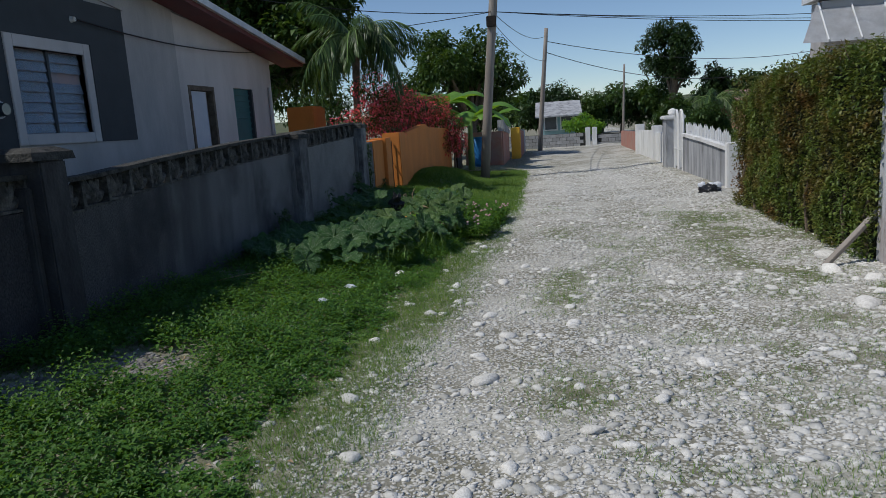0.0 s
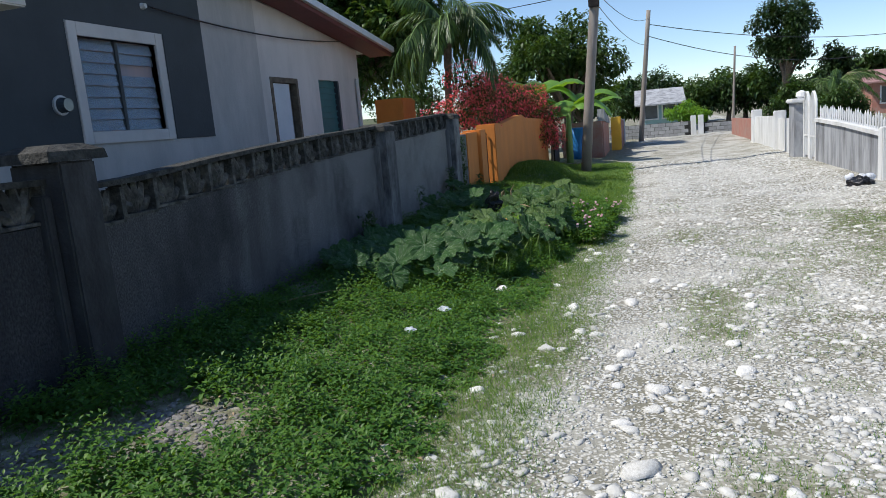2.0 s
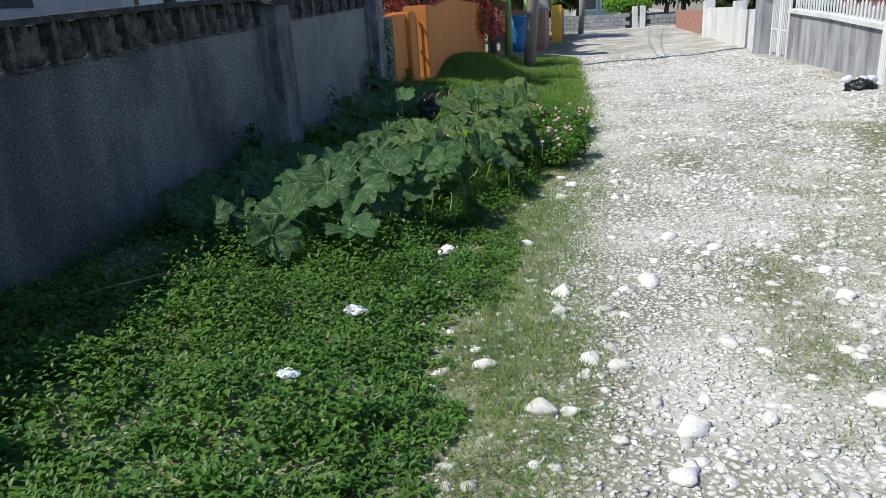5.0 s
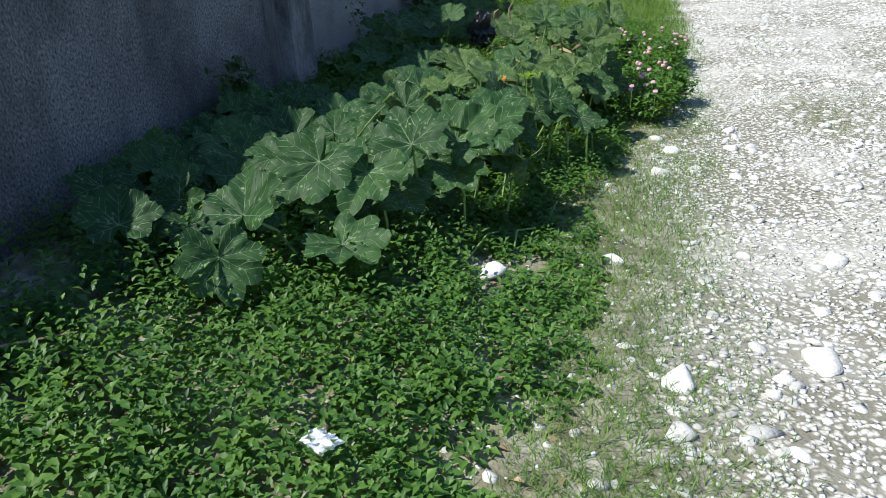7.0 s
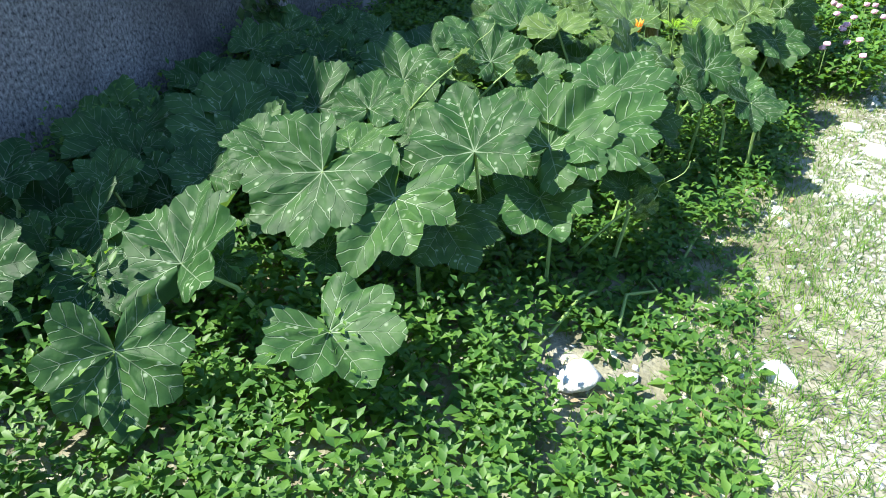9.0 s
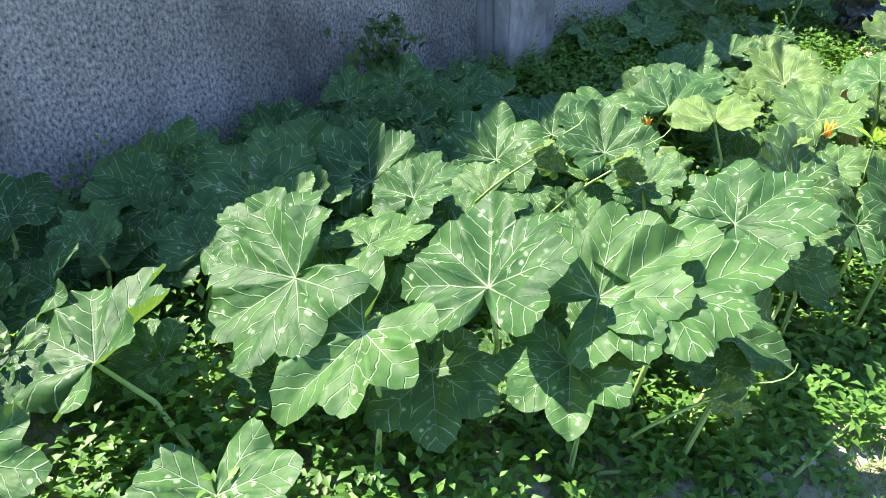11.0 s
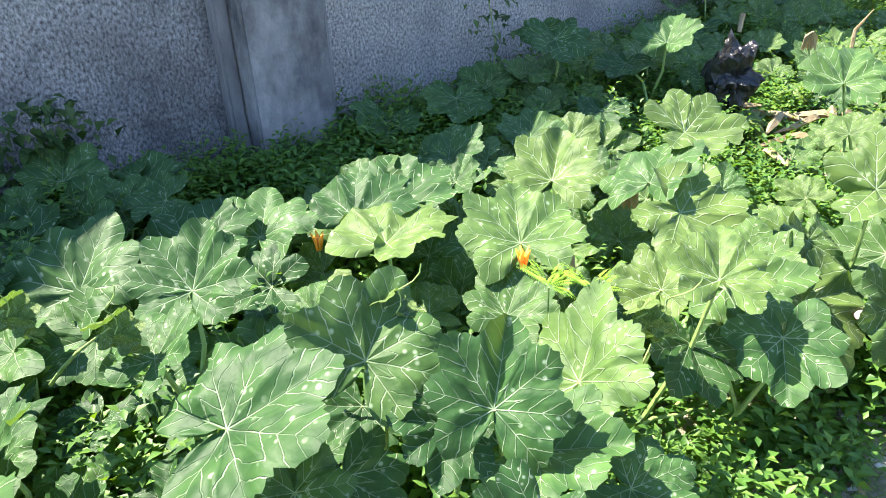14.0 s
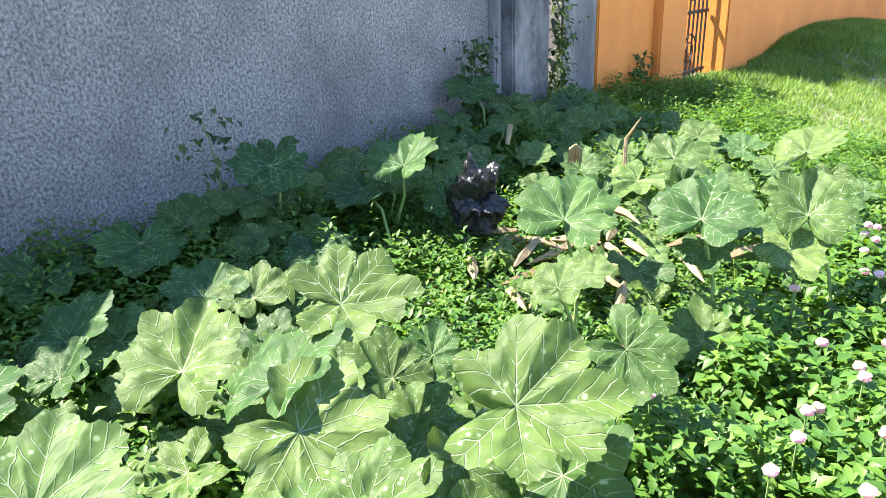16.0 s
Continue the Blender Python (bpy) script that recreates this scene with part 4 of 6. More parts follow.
# ---- trees and shrubs ----
def tree(name, foot, trunk_top, r, clumps, count, size, leaf_mat, label, seed):
    t = thing(name, foot, label, "tree")
    g = np.random.default_rng(seed)
    mid = Vector(foot).lerp(Vector(trunk_top), 0.5) + Vector((0.1, 0.05, 0))
    part("trunk", tube([Vector(foot) - Vector((0, 0, 0.3)), mid, trunk_top], [r, r * 0.75, r * 0.5], 9), M_BARK, t, smooth=True)
    cs, rs = [], []
    for c, rad in clumps:
        part("limb", tube([mid, (mid + Vector(c)) / 2 + Vector((0, 0, 0.2)), c], [r * 0.45, r * 0.3, r * 0.1], 6), M_BARK, t)
        for _ in range(6):
            d = g.normal(size=3)
            d /= np.linalg.norm(d)
            cs.append(np.asarray(c) + d * rad * 0.62)
            rs.append(np.array((1, 1, 0.8)) * rad * g.uniform(0.35, 0.62))
    cloud("crown", cs, rs, count, size, leaf_mat, t, seed=seed, shell=0.35)
    return t


def ball_clumps(cx, cy, cz, rx, rz, n, r, seed):
    g = np.random.default_rng(seed)
    out = []
    for _ in range(n):
        d = g.normal(size=3)
        d /= np.linalg.norm(d)
        k = g.random() ** 0.4
        out.append(((cx + d[0] * rx * k, cy + d[1] * rx * k, cz + d[2] * rz * k), r * g.uniform(0.7, 1.2)))
    return out


tree("tall_tree", (9.9, 60, -0.4), (9.8, 60, 5), 0.35, ball_clumps(9.9, 60, 5.6, 1.9, 2.4, 14, 1.25, 1), 9000, 0.30, M_TREE2, "tall dense dark green tree", 1)
tree("round_tree", (12.4, 59, -0.4), (12.4, 59, 2), 0.25, ball_clumps(12.2, 59, 2.7, 1.6, 1.2, 8, 1.1, 2), 5000, 0.28, M_TREE2, "lower dark green tree beside a taller one", 2)
tree("mango_tree", (-10, 23, -0.2), (-9.5, 23, 4.5), 0.4, ball_clumps(-8.9, 23, 5.4, 3.9, 2.9, 30, 1.6, 3), 26000, 0.27, M_TREE, "large mango tree with drooping leaves behind the house", 3)
tree("mango_tree", (-4.0, 36, -0.3), (-3.8, 36, 2.6), 0.3, ball_clumps(-4.6, 36, 3.8, 2.9, 1.7, 22, 1.3, 4), 14000, 0.26, M_TREE, "broad leafy green tree behind the orange wall", 4)
for k, (x, y, z, s) in enumerate(((-9, 48, 2.6, 2.6), (-4.5, 50, 2.9, 2.2), (-0.5, 62, 2.6, 2.2), (3.0, 64, 2.4, 2.4), (6.2, 63, 2.2, 2.0), (17, 70, 1.6, 2.4), (23, 68, 1.8, 2.6), (-15, 46, 3.2, 3.0))):
    tree("far_tree", (x, y, -0.4), (x, y, z * 0.7), 0.25, ball_clumps(x, y, z, s, s * 0.55, 10, s * 0.55, 20 + k), 3500, 0.32, M_TREE if k % 2 else M_TREE2, "leafy tree in the distance", 20 + k)
for k in range(12):
    x, y = -5.5 + 2.6 * k, 66 + 3 * math.sin(k * 2.1)
    z, s = 2.2 + 0.7 * math.sin(k * 1.7), 2.1 + 0.4 * math.cos(k * 2.9)
    tree("far_tree", (x, y, -0.4), (x, y, z * 0.7), 0.25, ball_clumps(x, y, z, s, s * 0.6, 8, s * 0.55, 80 + k), 2000, 0.48, M_TREE if k % 3 else M_TREE2, "leafy tree in the distance", 80 + k)
tree("garden_bush", (2.7, 50, -0.4), (2.7, 50, 0.6), 0.1, ball_clumps(2.6, 50, 0.9, 1.0, 0.6, 7, 0.6, 41), 3500, 0.2, M_BANANA, "bright green bush beyond the end wall", 41)
tree("garden_bush", (6.0, 36, -0.4), (6.0, 36, 0.6), 0.1, ball_clumps(5.9, 35, 1.0, 1.3, 0.7, 9, 0.6, 42), 5000, 0.16, M_TREE, "green bush with red flowers behind the white wall", 42)
tree("garden_bush", (5.6, 27, -0.4), (5.6, 27, 0.6), 0.1, ball_clumps(5.4, 26, 0.9, 0.9, 0.45, 9, 0.45, 43), 6000, 0.12, M_TREE, "flowering shrub behind the white wall", 43)


def frond(length, droop, seed, width=0.5):
    """One palm frond that starts at the origin and grows along x."""
    g = np.random.default_rng(seed)
    n = 54
    u = np.linspace(0.08, 1, n)
    px, pz = length * u * (1 - 0.18 * droop * u), length * (0.45 * u - droop * u ** 2.1)
    pos, yaw, pit, L = [], [], [], []
    for s in (-1, 1):
        pos.append(np.stack([px, 0 * px, pz], 1))
        yaw.append(s * (1.15 - 0.55 * u) + g.normal(0, 0.08, n))
        pit.append(-0.55 - 0.5 * g.random(n) - 0.3 * u)
        L.append(width * np.sin(np.pi * np.clip(u * 0.9 + 0.08, 0, 1)) ** 0.6 * g.uniform(0.85, 1.15, n))
    pos, yaw, pit, L = map(np.concatenate, (pos, yaw, pit, L))
    v, f = leaves(pos, yaw, pit, L, 0.035 + 0 * L, 0.2)
    bm = tube([(a, 0, b) for a, b in zip(px[::6], pz[::6])], list(0.022 * (1 - 0.8 * u[::6])), 5)
    return v, f, bm


def palm(foot, crown, n, length, label, seed, width=0.5, r=0.12):
    t = thing("palm_tree", foot, label, "palm")
    foot, crown = Vector(foot), Vector(crown)
    pts = [foot.lerp(crown, k / 8) + Vector((0.03 * math.sin(k), 0, -0.2 * (k == 0))) for k in range(9)]
    part("trunk", tube(pts, [r * 1.3] + [r * (1 + 0.08 * (k % 2)) for k in range(8)], 10), M_BARK, t, smooth=True)
    g = np.random.default_rng(seed)
    for k in range(n):
        v, f, bm = frond(length * g.uniform(0.8, 1.1), g.uniform(0.5, 1.15), seed * 50 + k, width)
        ob = part("frond", mesh_of("frond", v, f, M_PALM), M_PALM, None)
        me = bpy.data.meshes.new("rachis")
        bm.to_mesh(me)
        bm.free()
        me.materials.append(M_STEM)
        rc = new("rachis", me)
        rc.parent = ob
        ob.parent = t
        ob.matrix_basis = Matrix.Translation(crown - foot) @ pose(0, 0, 0, 0, 0, 360 * k / n + g.normal(0, 8)) @ pose(0, 0, 0, 0, g.uniform(-35, 25), 0)


palm((-4.93, 18.2, 0.0), (-4.83, 18.2, 3.75), 30, 2.1, "slender palm with drooping fronds behind the wall", 3, 0.6, 0.09)
palm((9.2, 42, -0.4), (9.1, 42, 1.7), 18, 2.4, "bushy palm behind the white wall", 4, 0.7, 0.2)


def banana(foot, seed, hgt, n, length):
    t = thing("banana_plant", foot, "banana plant with broad arching torn leaves", "banana plant")
    f0 = Vector(foot)
    part("stem", tube([f0 - Vector((0, 0, .2)), f0 + Vector((0, 0, hgt * 0.5)), f0 + Vector((0.03, 0, hgt))], [0.13, 0.11, 0.07], 10), M_STEM, t, smooth=True)
    g = np.random.default_rng(seed)
    for k in range(n):
        m = 15
        u = np.linspace(0, 1, m)
        L = length * g.uniform(0.8, 1.15)
        dr = g.uniform(0.5, 1.0)
        px, pz = L * u * (1 - 0.25 * u), L * (0.75 * u - dr * 0.95 * u ** 2)
        w = 0.27 * L * 0.62 * np.sin(np.pi * np.clip(u * 0.92 + 0.05, 0, 1)) ** 0.6 * np.clip((u - 0.1) * 8, 0.06, 1)
        v = np.concatenate([np.stack([px, -w, pz - w * 0.35 + g.normal(0, 0.012, m)], 1), np.stack([px, 0 * w, pz], 1), np.stack([px, w, pz - w * 0.35 + g.normal(0, 0.012, m)], 1)])
        i = np.arange(m - 1)
        f = np.concatenate([np.stack([i, i + 1, i + 1 + m, i + m], 1), np.stack([i + m, i + 1 + m, i + 1 + 2 * m, i + 2 * m], 1)])
        ob = part("leaf", mesh_of("leaf", v, f, M_BANANA, True), M_BANANA, None)
        ob.parent = t
        ob.matrix_basis = Matrix.Translation((0, 0, hgt * 0.95)) @ pose(0, 0, 0, 0, 0, 360 * k / n + g.normal(0, 12))


banana((-2.9, 26.6, -0.3), 8, 2.0, 9, 2.2)
banana((-4.0, 27.6, -0.2), 9, 2.4, 8, 2.2)
banana((-2.6, 30.6, -0.3), 10, 1.9, 7, 1.7)


def bougainvillea():
    t = thing("bougainvillea", (-4.3, 23.5, 0.1), "sprawling bougainvillea with pink and red bracts over the wall", "shrub")
    cs, rs = [], []
    g = np.random.default_rng(12)
    for k in range(34):
        y = g.uniform(17.5, 26.5)
        cs.append((-4.3 + g.normal(0, 0.45), y, 1.75 + 0.35 * math.sin((y - 18) / 2.4) + g.normal(0, 0.28)))
        rs.append(np.array((1, 1, 0.75)) * g.uniform(0.35, 0.6))
    for k in range(9):
        cs.append((-3.35 + g.normal(0, 0.15), 25.2 + g.normal(0, 0.55), g.uniform(0.5, 1.6)))
        rs.append(np.array((1, 1, 1)) * g.uniform(0.3, 0.45))
    cloud("foliage", cs, rs, 13000, 0.075, M_TREE, t, seed=5, shell=0.3)
    cloud("blossom", cs, [r * 1.08 for r in rs], 10500, 0.08, M_BRACT, t, "pink and red papery bracts", seed=6, shell=0.75)
    for k in range(7):
        y = 18.5 + 1.1 * k
        part("stem", tube([(-4.2, y, -0.1), (-4.25, y + 0.1, 0.8), (-4.1, y + 0.3, 1.7)], [0.03, 0.025, 0.015], 6), M_BARK, t)
    part("stem", tube([(-3.4, 25.6, -0.3), (-3.38, 25.5, 0.4), (-3.5, 25.3, 1.2)], [0.05, 0.04, 0.02], 6), M_BARK, t)


bougainvillea()


def hills():
    n = 140
    a = np.linspace(-math.pi, math.pi, n)
    v = []
    for r, h in ((260, 0.0), (330, 0.45), (430, 0.8), (560, 1.0), (700, 0.0)):
        hh = 11 * h * (0.65 + 0.5 * vnoise(a * 3, 0 * a + r, 1, 3) + 0.25 * vnoise(a * 9, 0 * a + r, 1, 4) + 0.10 * vnoise(a * 60, 0 * a, 1, 5))
        v.append(np.stack([np.sin(a) * r, np.cos(a) * r, hh - 1], 1))
    v = np.concatenate(v)
    f = []
    for k in range(4):
        i = np.arange(n - 1) + k * n
        f.append(np.stack([i, i + 1, i + 1 + n, i + n], 1))
    tagged(new("backdrop", mesh_of("backdrop", v, np.concatenate(f), M_HILL, True)), "low wooded hills along the horizon", "hills", kind="structure")


hills()


# ---- pumpkin vines ----
def leaf_material():
    m = bpy.data.materials.new("pumpkin_leaf")
    m.use_nodes = True
    n, ln = m.node_tree.nodes, m.node_tree.links
    bsdf, outp = n["Principled BSDF"], n["Material Output"]

    def math_(op, a, b=None, c=None, clamp=False):
        q = n.new("ShaderNodeMath")
        q.operation, q.use_clamp = op, clamp
        for k, val in enumerate((a, b, c)):
            if val is None:
                continue
            if isinstance(val, (int, float)):
                q.inputs[k].default_value = val
            else:
                ln.new(val, q.inputs[k])
        return q.outputs[0]

    def rgbmix(fac, a, b):
        q = n.new("ShaderNodeMix")
        q.data_type = "RGBA"
        ln.new(fac, q.inputs[0])
        for k, val in ((6, a), (7, b)):
            if isinstance(val, tuple):
                q.inputs[k].default_value = (*val, 1)
            else:
                ln.new(val, q.inputs[k])
        return q.outputs[2]

    def mapr(val, a, b, c=0.0, d=1.0):
        q = n.new("ShaderNodeMapRange")
        for k, w in enumerate((a, b, c, d)):
            q.inputs[k + 1].default_value = w
        ln.new(val, q.inputs[0])
        return q.outputs[0]
    uv = n.new("ShaderNodeUVMap")
    uv.uv_map = "vein"
    flat = n.new("ShaderNodeUVMap")
    flat.uv_map = "flat"
    info = n.new("ShaderNodeObjectInfo")
    sep = n.new("ShaderNodeSeparateXYZ")
    ln.new(uv.outputs[0], sep.inputs[0])
    nz = n.new("ShaderNodeTexNoise")
    nz.inputs["Scale"].default_value, nz.inputs["Detail"].default_value = 7.0, 6
    ln.new(flat.outputs[0], nz.inputs["Vector"])
    u, v = sep.outputs[0], math_("ABSOLUTE", sep.outputs[1])
    main = mapr(math_("DIVIDE", v, math_("MAXIMUM", math_("MULTIPLY_ADD", u, -0.006, 0.008), 0.002)), 0.6, 1.6, 1.0, 0.0)
    main = math_("MULTIPLY", main, mapr(u, 0.35, 0.95, 1.0, 0.15))
    w = math_("ADD", math_("MULTIPLY_ADD", v, -1.1, u), math_("MULTIPLY", nz.outputs["Fac"], 0.22))
    fr = math_("FRACT", math_("MULTIPLY", w, 5.2))
    tri = math_("ABSOLUTE", math_("SUBTRACT", fr, 0.5))
    side = mapr(tri, 0.02, 0.065, 1.0, 0.0)
    side = math_("MULTIPLY", side, mapr(v, 0.30, 0.5, 1.0, 0.25))
    side = math_("MULTIPLY", side, mapr(nz.outputs["Fac"], 0.35, 0.55, 0.4, 1.0))
    vor = n.new("ShaderNodeTexVoronoi")
    vor.inputs["Scale"].default_value = 14.0
    ln.new(flat.outputs[0], vor.inputs["Vector"])
    fleck = math_("MULTIPLY", mapr(vor.outputs["Distance"], 0.12, 0.24, 1.0, 0.0), mapr(nz.outputs["Fac"], 0.40, 0.52, 0.0, 0.9))
    veins = math_("MAXIMUM", math_("MAXIMUM", main, side), fleck, clamp=True)
    base = rgbmix(mapr(nz.outputs["Fac"], 0.35, 0.65), (0.018, 0.059, 0.017), (0.044, 0.108, 0.029))
    hs = n.new("ShaderNodeHueSaturation")
    ln.new(mapr(info.outputs["Random"], 0, 1, 0.7, 1.3), hs.inputs["Value"])
    ln.new(mapr(info.outputs["Random"], 0, 1, 0.515, 0.485), hs.inputs["Hue"])
    ln.new(base, hs.inputs["Color"])
    vcol = n.new("ShaderNodeAttribute")
    vcol.attribute_type, vcol.attribute_name = "OBJECT", "yellowing"
    aged = rgbmix(math_("MULTIPLY", vcol.outputs["Fac"], mapr(nz.outputs["Fac"], 0.3, 0.6, 0.4, 1.0), clamp=True), hs.outputs[0], (0.22, 0.29, 0.07))
    col = rgbmix(math_("MULTIPLY", veins, mapr(nz.outputs["Fac"], 0.35, 0.62, 0.12, 0.62)), aged, (0.42, 0.52, 0.35))
    ln.new(col, bsdf.inputs["Base Color"])
    bsdf.inputs["Roughness"].default_value = 0.55
    bsdf.inputs["Specular IOR Level"].default_value = 0.2
    bsdf.inputs["Sheen Weight"].default_value = 0.02
    bsdf.inputs["Sheen Roughness"].default_value = 0.4
    bp = n.new("ShaderNodeBump")
    bp.inputs["Strength"].default_value, bp.inputs["Distance"].default_value = 0.9, 0.008
    ln.new(math_("MULTIPLY_ADD", math_("MAXIMUM", main, side), -0.35, nz.outputs["Fac"]), bp.inputs["Height"])
    ln.new(bp.outputs[0], bsdf.inputs["Normal"])
    tr = n.new("ShaderNodeBsdfTranslucent")
    ln.new(rgbmix(math_("MULTIPLY", veins, 0.4), (0.16, 0.30, 0.035), (0.32, 0.42, 0.13)), tr.inputs[0])
    ms = n.new("ShaderNodeMixShader")
    ms.inputs[0].default_value = 0.22
    ln.new(bsdf.outputs[0], ms.inputs[1])
    ln.new(tr.outputs[0], ms.inputs[2])
    ln.new(ms.outputs[0], outp.inputs[0])
    return m


M_PLEAF = leaf_material()
VEINS = (-130, -86, -43, 0, 43, 86, 130)
LOBES = (0.76, 0.88, 0.96, 1.10, 0.96, 0.88, 0.76)


def leaf_mesh(seed, cup=0.12, wilt=0.0):
    """A five- to seven-lobed pumpkin leaf of radius 1 with a notch behind the stalk, its stalk at the origin, its tip along x."""
    g = np.random.default_rng(seed)
    ph = g.uniform(0, 6.28, 6)
    bul = g.uniform(0.05, 0.13, 7)
    vee = g.uniform(0.10, 0.38)
    lob = [r * g.uniform(0.90, 1.08) for r in LOBES]
    bm = bmesh.new()
    uvv, uvf = bm.loops.layers.uv.new("vein"), bm.loops.layers.uv.new("flat")
    nr, na = 8, 14
    edges = [-174] + [(a + b) / 2 for a, b in zip(VEINS, VEINS[1:])] + [174]

    def place(th, rho, k):
        d = th - VEINS[k]
        half = (edges[k + 1] - VEINS[k]) if d > 0 else (VEINS[k] - edges[k])
        q = min(1, abs(d) / half)
        nb = k + (1 if d > 0 else -1)
        if 0 <= nb < 7:
            R = lob[k] + (0.85 * min(lob[k], lob[nb]) - lob[k]) * q ** 1.45
        else:
            R = lob[k] * (1 - 0.85 * max(0.0, (q - 0.30) / 0.70) ** 1.35)
        saw = abs(((th + 7 * ph[0]) / 8.6) % 1.0 - 0.35)
        R += 0.040 * (0.35 - saw) + 0.014 * math.sin(math.radians(th) * 41 + ph[1]) + 0.035 * math.sin(math.radians(th) * 4 + ph[2])
        r = R * rho
        a = math.radians(th)
        x, y = r * math.cos(a), r * math.sin(a)
        z = cup * r * r + bul[k] * rho * q ** 1.3 + vee * abs(y) * (1 - 0.35 * abs(y)) - (0.34 + wilt) * max(0, rho - 0.6) ** 1.6 * (1 + 0.6 * math.cos(a + ph[2]))
        z += 0.05 * rho * rho * math.sin(2 * a + ph[3]) + 0.045 * rho ** 3 * math.sin(9 * a + ph[4]) + 0.03 * rho ** 2 * math.sin(5 * a + ph[1]) - wilt * 0.5 * rho * rho
        z += 0.10 * rho * rho * math.sin(a) * math.sin(ph[5]) + 0.045 * rho * noise.noise(Vector((x * 3.2, y * 3.2, seed * 5.0))) + 0.03 * noise.noise(Vector((x * 7, y * 7, seed * 3.0)))
        return (x, y, z), (r * math.cos(math.radians(d)), r * math.sin(math.radians(d)))
    cache = {}

    def vert(p):
        key = (round(p[0], 4), round(p[1], 4))
        if key not in cache:
            cache[key] = bm.verts.new(p)
        return cache[key]
    for k in range(7):
        for i in range(na):
            t0, t1 = (edges[k] + (edges[k + 1] - edges[k]) * j / na for j in (i, i + 1))
            for j in range(nr):
                r0, r1 = j / nr, (j + 1) / nr
                quad = [place(t0, r0, k), place(t0, r1, k), place(t1, r1, k), place(t1, r0, k)]
                if j == 0:
                    quad = quad[:3]
                vs = [vert(p) for p, _ in quad]
                if len(set(vs)) < len(vs):
                    continue
                try:
                    f = bm.faces.new(vs)
                except ValueError:
                    continue
                f.smooth = True
                for lp, (p, uv) in zip(f.loops, quad):
                    lp[uvv].uv = uv
                    lp[uvf].uv = (p[0] * 0.5 + seed * 1.7, p[1] * 0.5)
    bmesh.ops.recalc_face_normals(bm, faces=bm.faces[:])
    me = bpy.data.meshes.new("leaf")
    bm.to_mesh(me)
    bm.free()
    me.materials.append(M_PLEAF)
    return me


LEAF_MESHES = [leaf_mesh(k + 1, 0.06 + 0.05 * (k % 3)) for k in range(12)]
WILT_MESHES = [leaf_mesh(k + 31, 0.0, 0.45) for k in range(2)]
STALK = {}


lrng = np.random.default_rng(21)
ALL_LEAVES = []
LEAN_A, LEAN_B = Vector((0.8, 0.6, 0)), Vector((0.6, -0.8, 0))


def add_leaf(plant, x, y, z, yaw, r, tilt=20.0, side=0.0, yellow=0.0, wilt=False):
    """A leaf on its stalk: where the stalk meets it, which way its tip points, its radius and how it leans."""
    ground_z = float(gz(x, y))
    z = max(z, ground_z + 0.09)
    ob = new("leaf", (WILT_MESHES if wilt else LEAF_MESHES)[int(lrng.integers(2 if wilt else 12))])
    ob.parent = plant
    lean = Matrix.Rotation(radians(tilt), 4, LEAN_A) @ Matrix.Rotation(radians(side), 4, LEAN_B)
    ob.matrix_basis = Matrix.Translation(Vector((x, y, z)) - plant.location) @ lean @ Matrix.Rotation(radians(yaw), 4, "Z") @ Matrix.Diagonal((r, r, r, 1))
    ob["yellowing"] = float(yellow)
    root = Vector((x + lrng.normal(0, 0.08), y + lrng.normal(0, 0.08), ground_z + 0.02))
    part("stalk", tube([root, root.lerp(Vector((x, y, z)), 0.55) + Vector((0.02, 0.02, 0.02)), Vector((x, y, z))], [0.008, 0.0065, 0.005], 5), M_STEM, plant)
    ALL_LEAVES.append((x, y))


# x, y and height of the stalk's end, direction of the tip, radius, lean to the lane and to the side
LEAVES_A = [
    (-3.04, 7.23, 0.25, 121, 0.165, 23, -3),
    (-3.07, 7.24, 0.10, 286, 0.161, 12, 12),
    (-2.67, 7.26, 0.13, 310, 0.180, 45, -11),
    (-2.71, 7.53, 0.18, 110, 0.225, 11, 20),
    (-3.01, 7.56, 0.22, 240, 0.165, 35, 27),
    (-2.32, 7.57, 0.06, 331, 0.191, 12, 3),
    (-3.40, 7.59, 0.25, 122, 0.158, 13, -1),
    (-3.48, 7.68, 0.20, 311, 0.140, 22, -8),
    (-3.10, 7.69, 0.25, 129, 0.113, 15, 4),
    (-2.94, 7.91, 0.20, 123, 0.145, 9, 5),
    (-2.55, 7.94, 0.27, 247, 0.225, 31, 24),
    (-2.34, 7.96, 0.22, 268, 0.211, 24, 11),
    (-2.76, 8.01, 0.25, 150, 0.179, 5, -3),
    (-3.50, 8.03, 0.15, 107, 0.208, 25, 10),
]
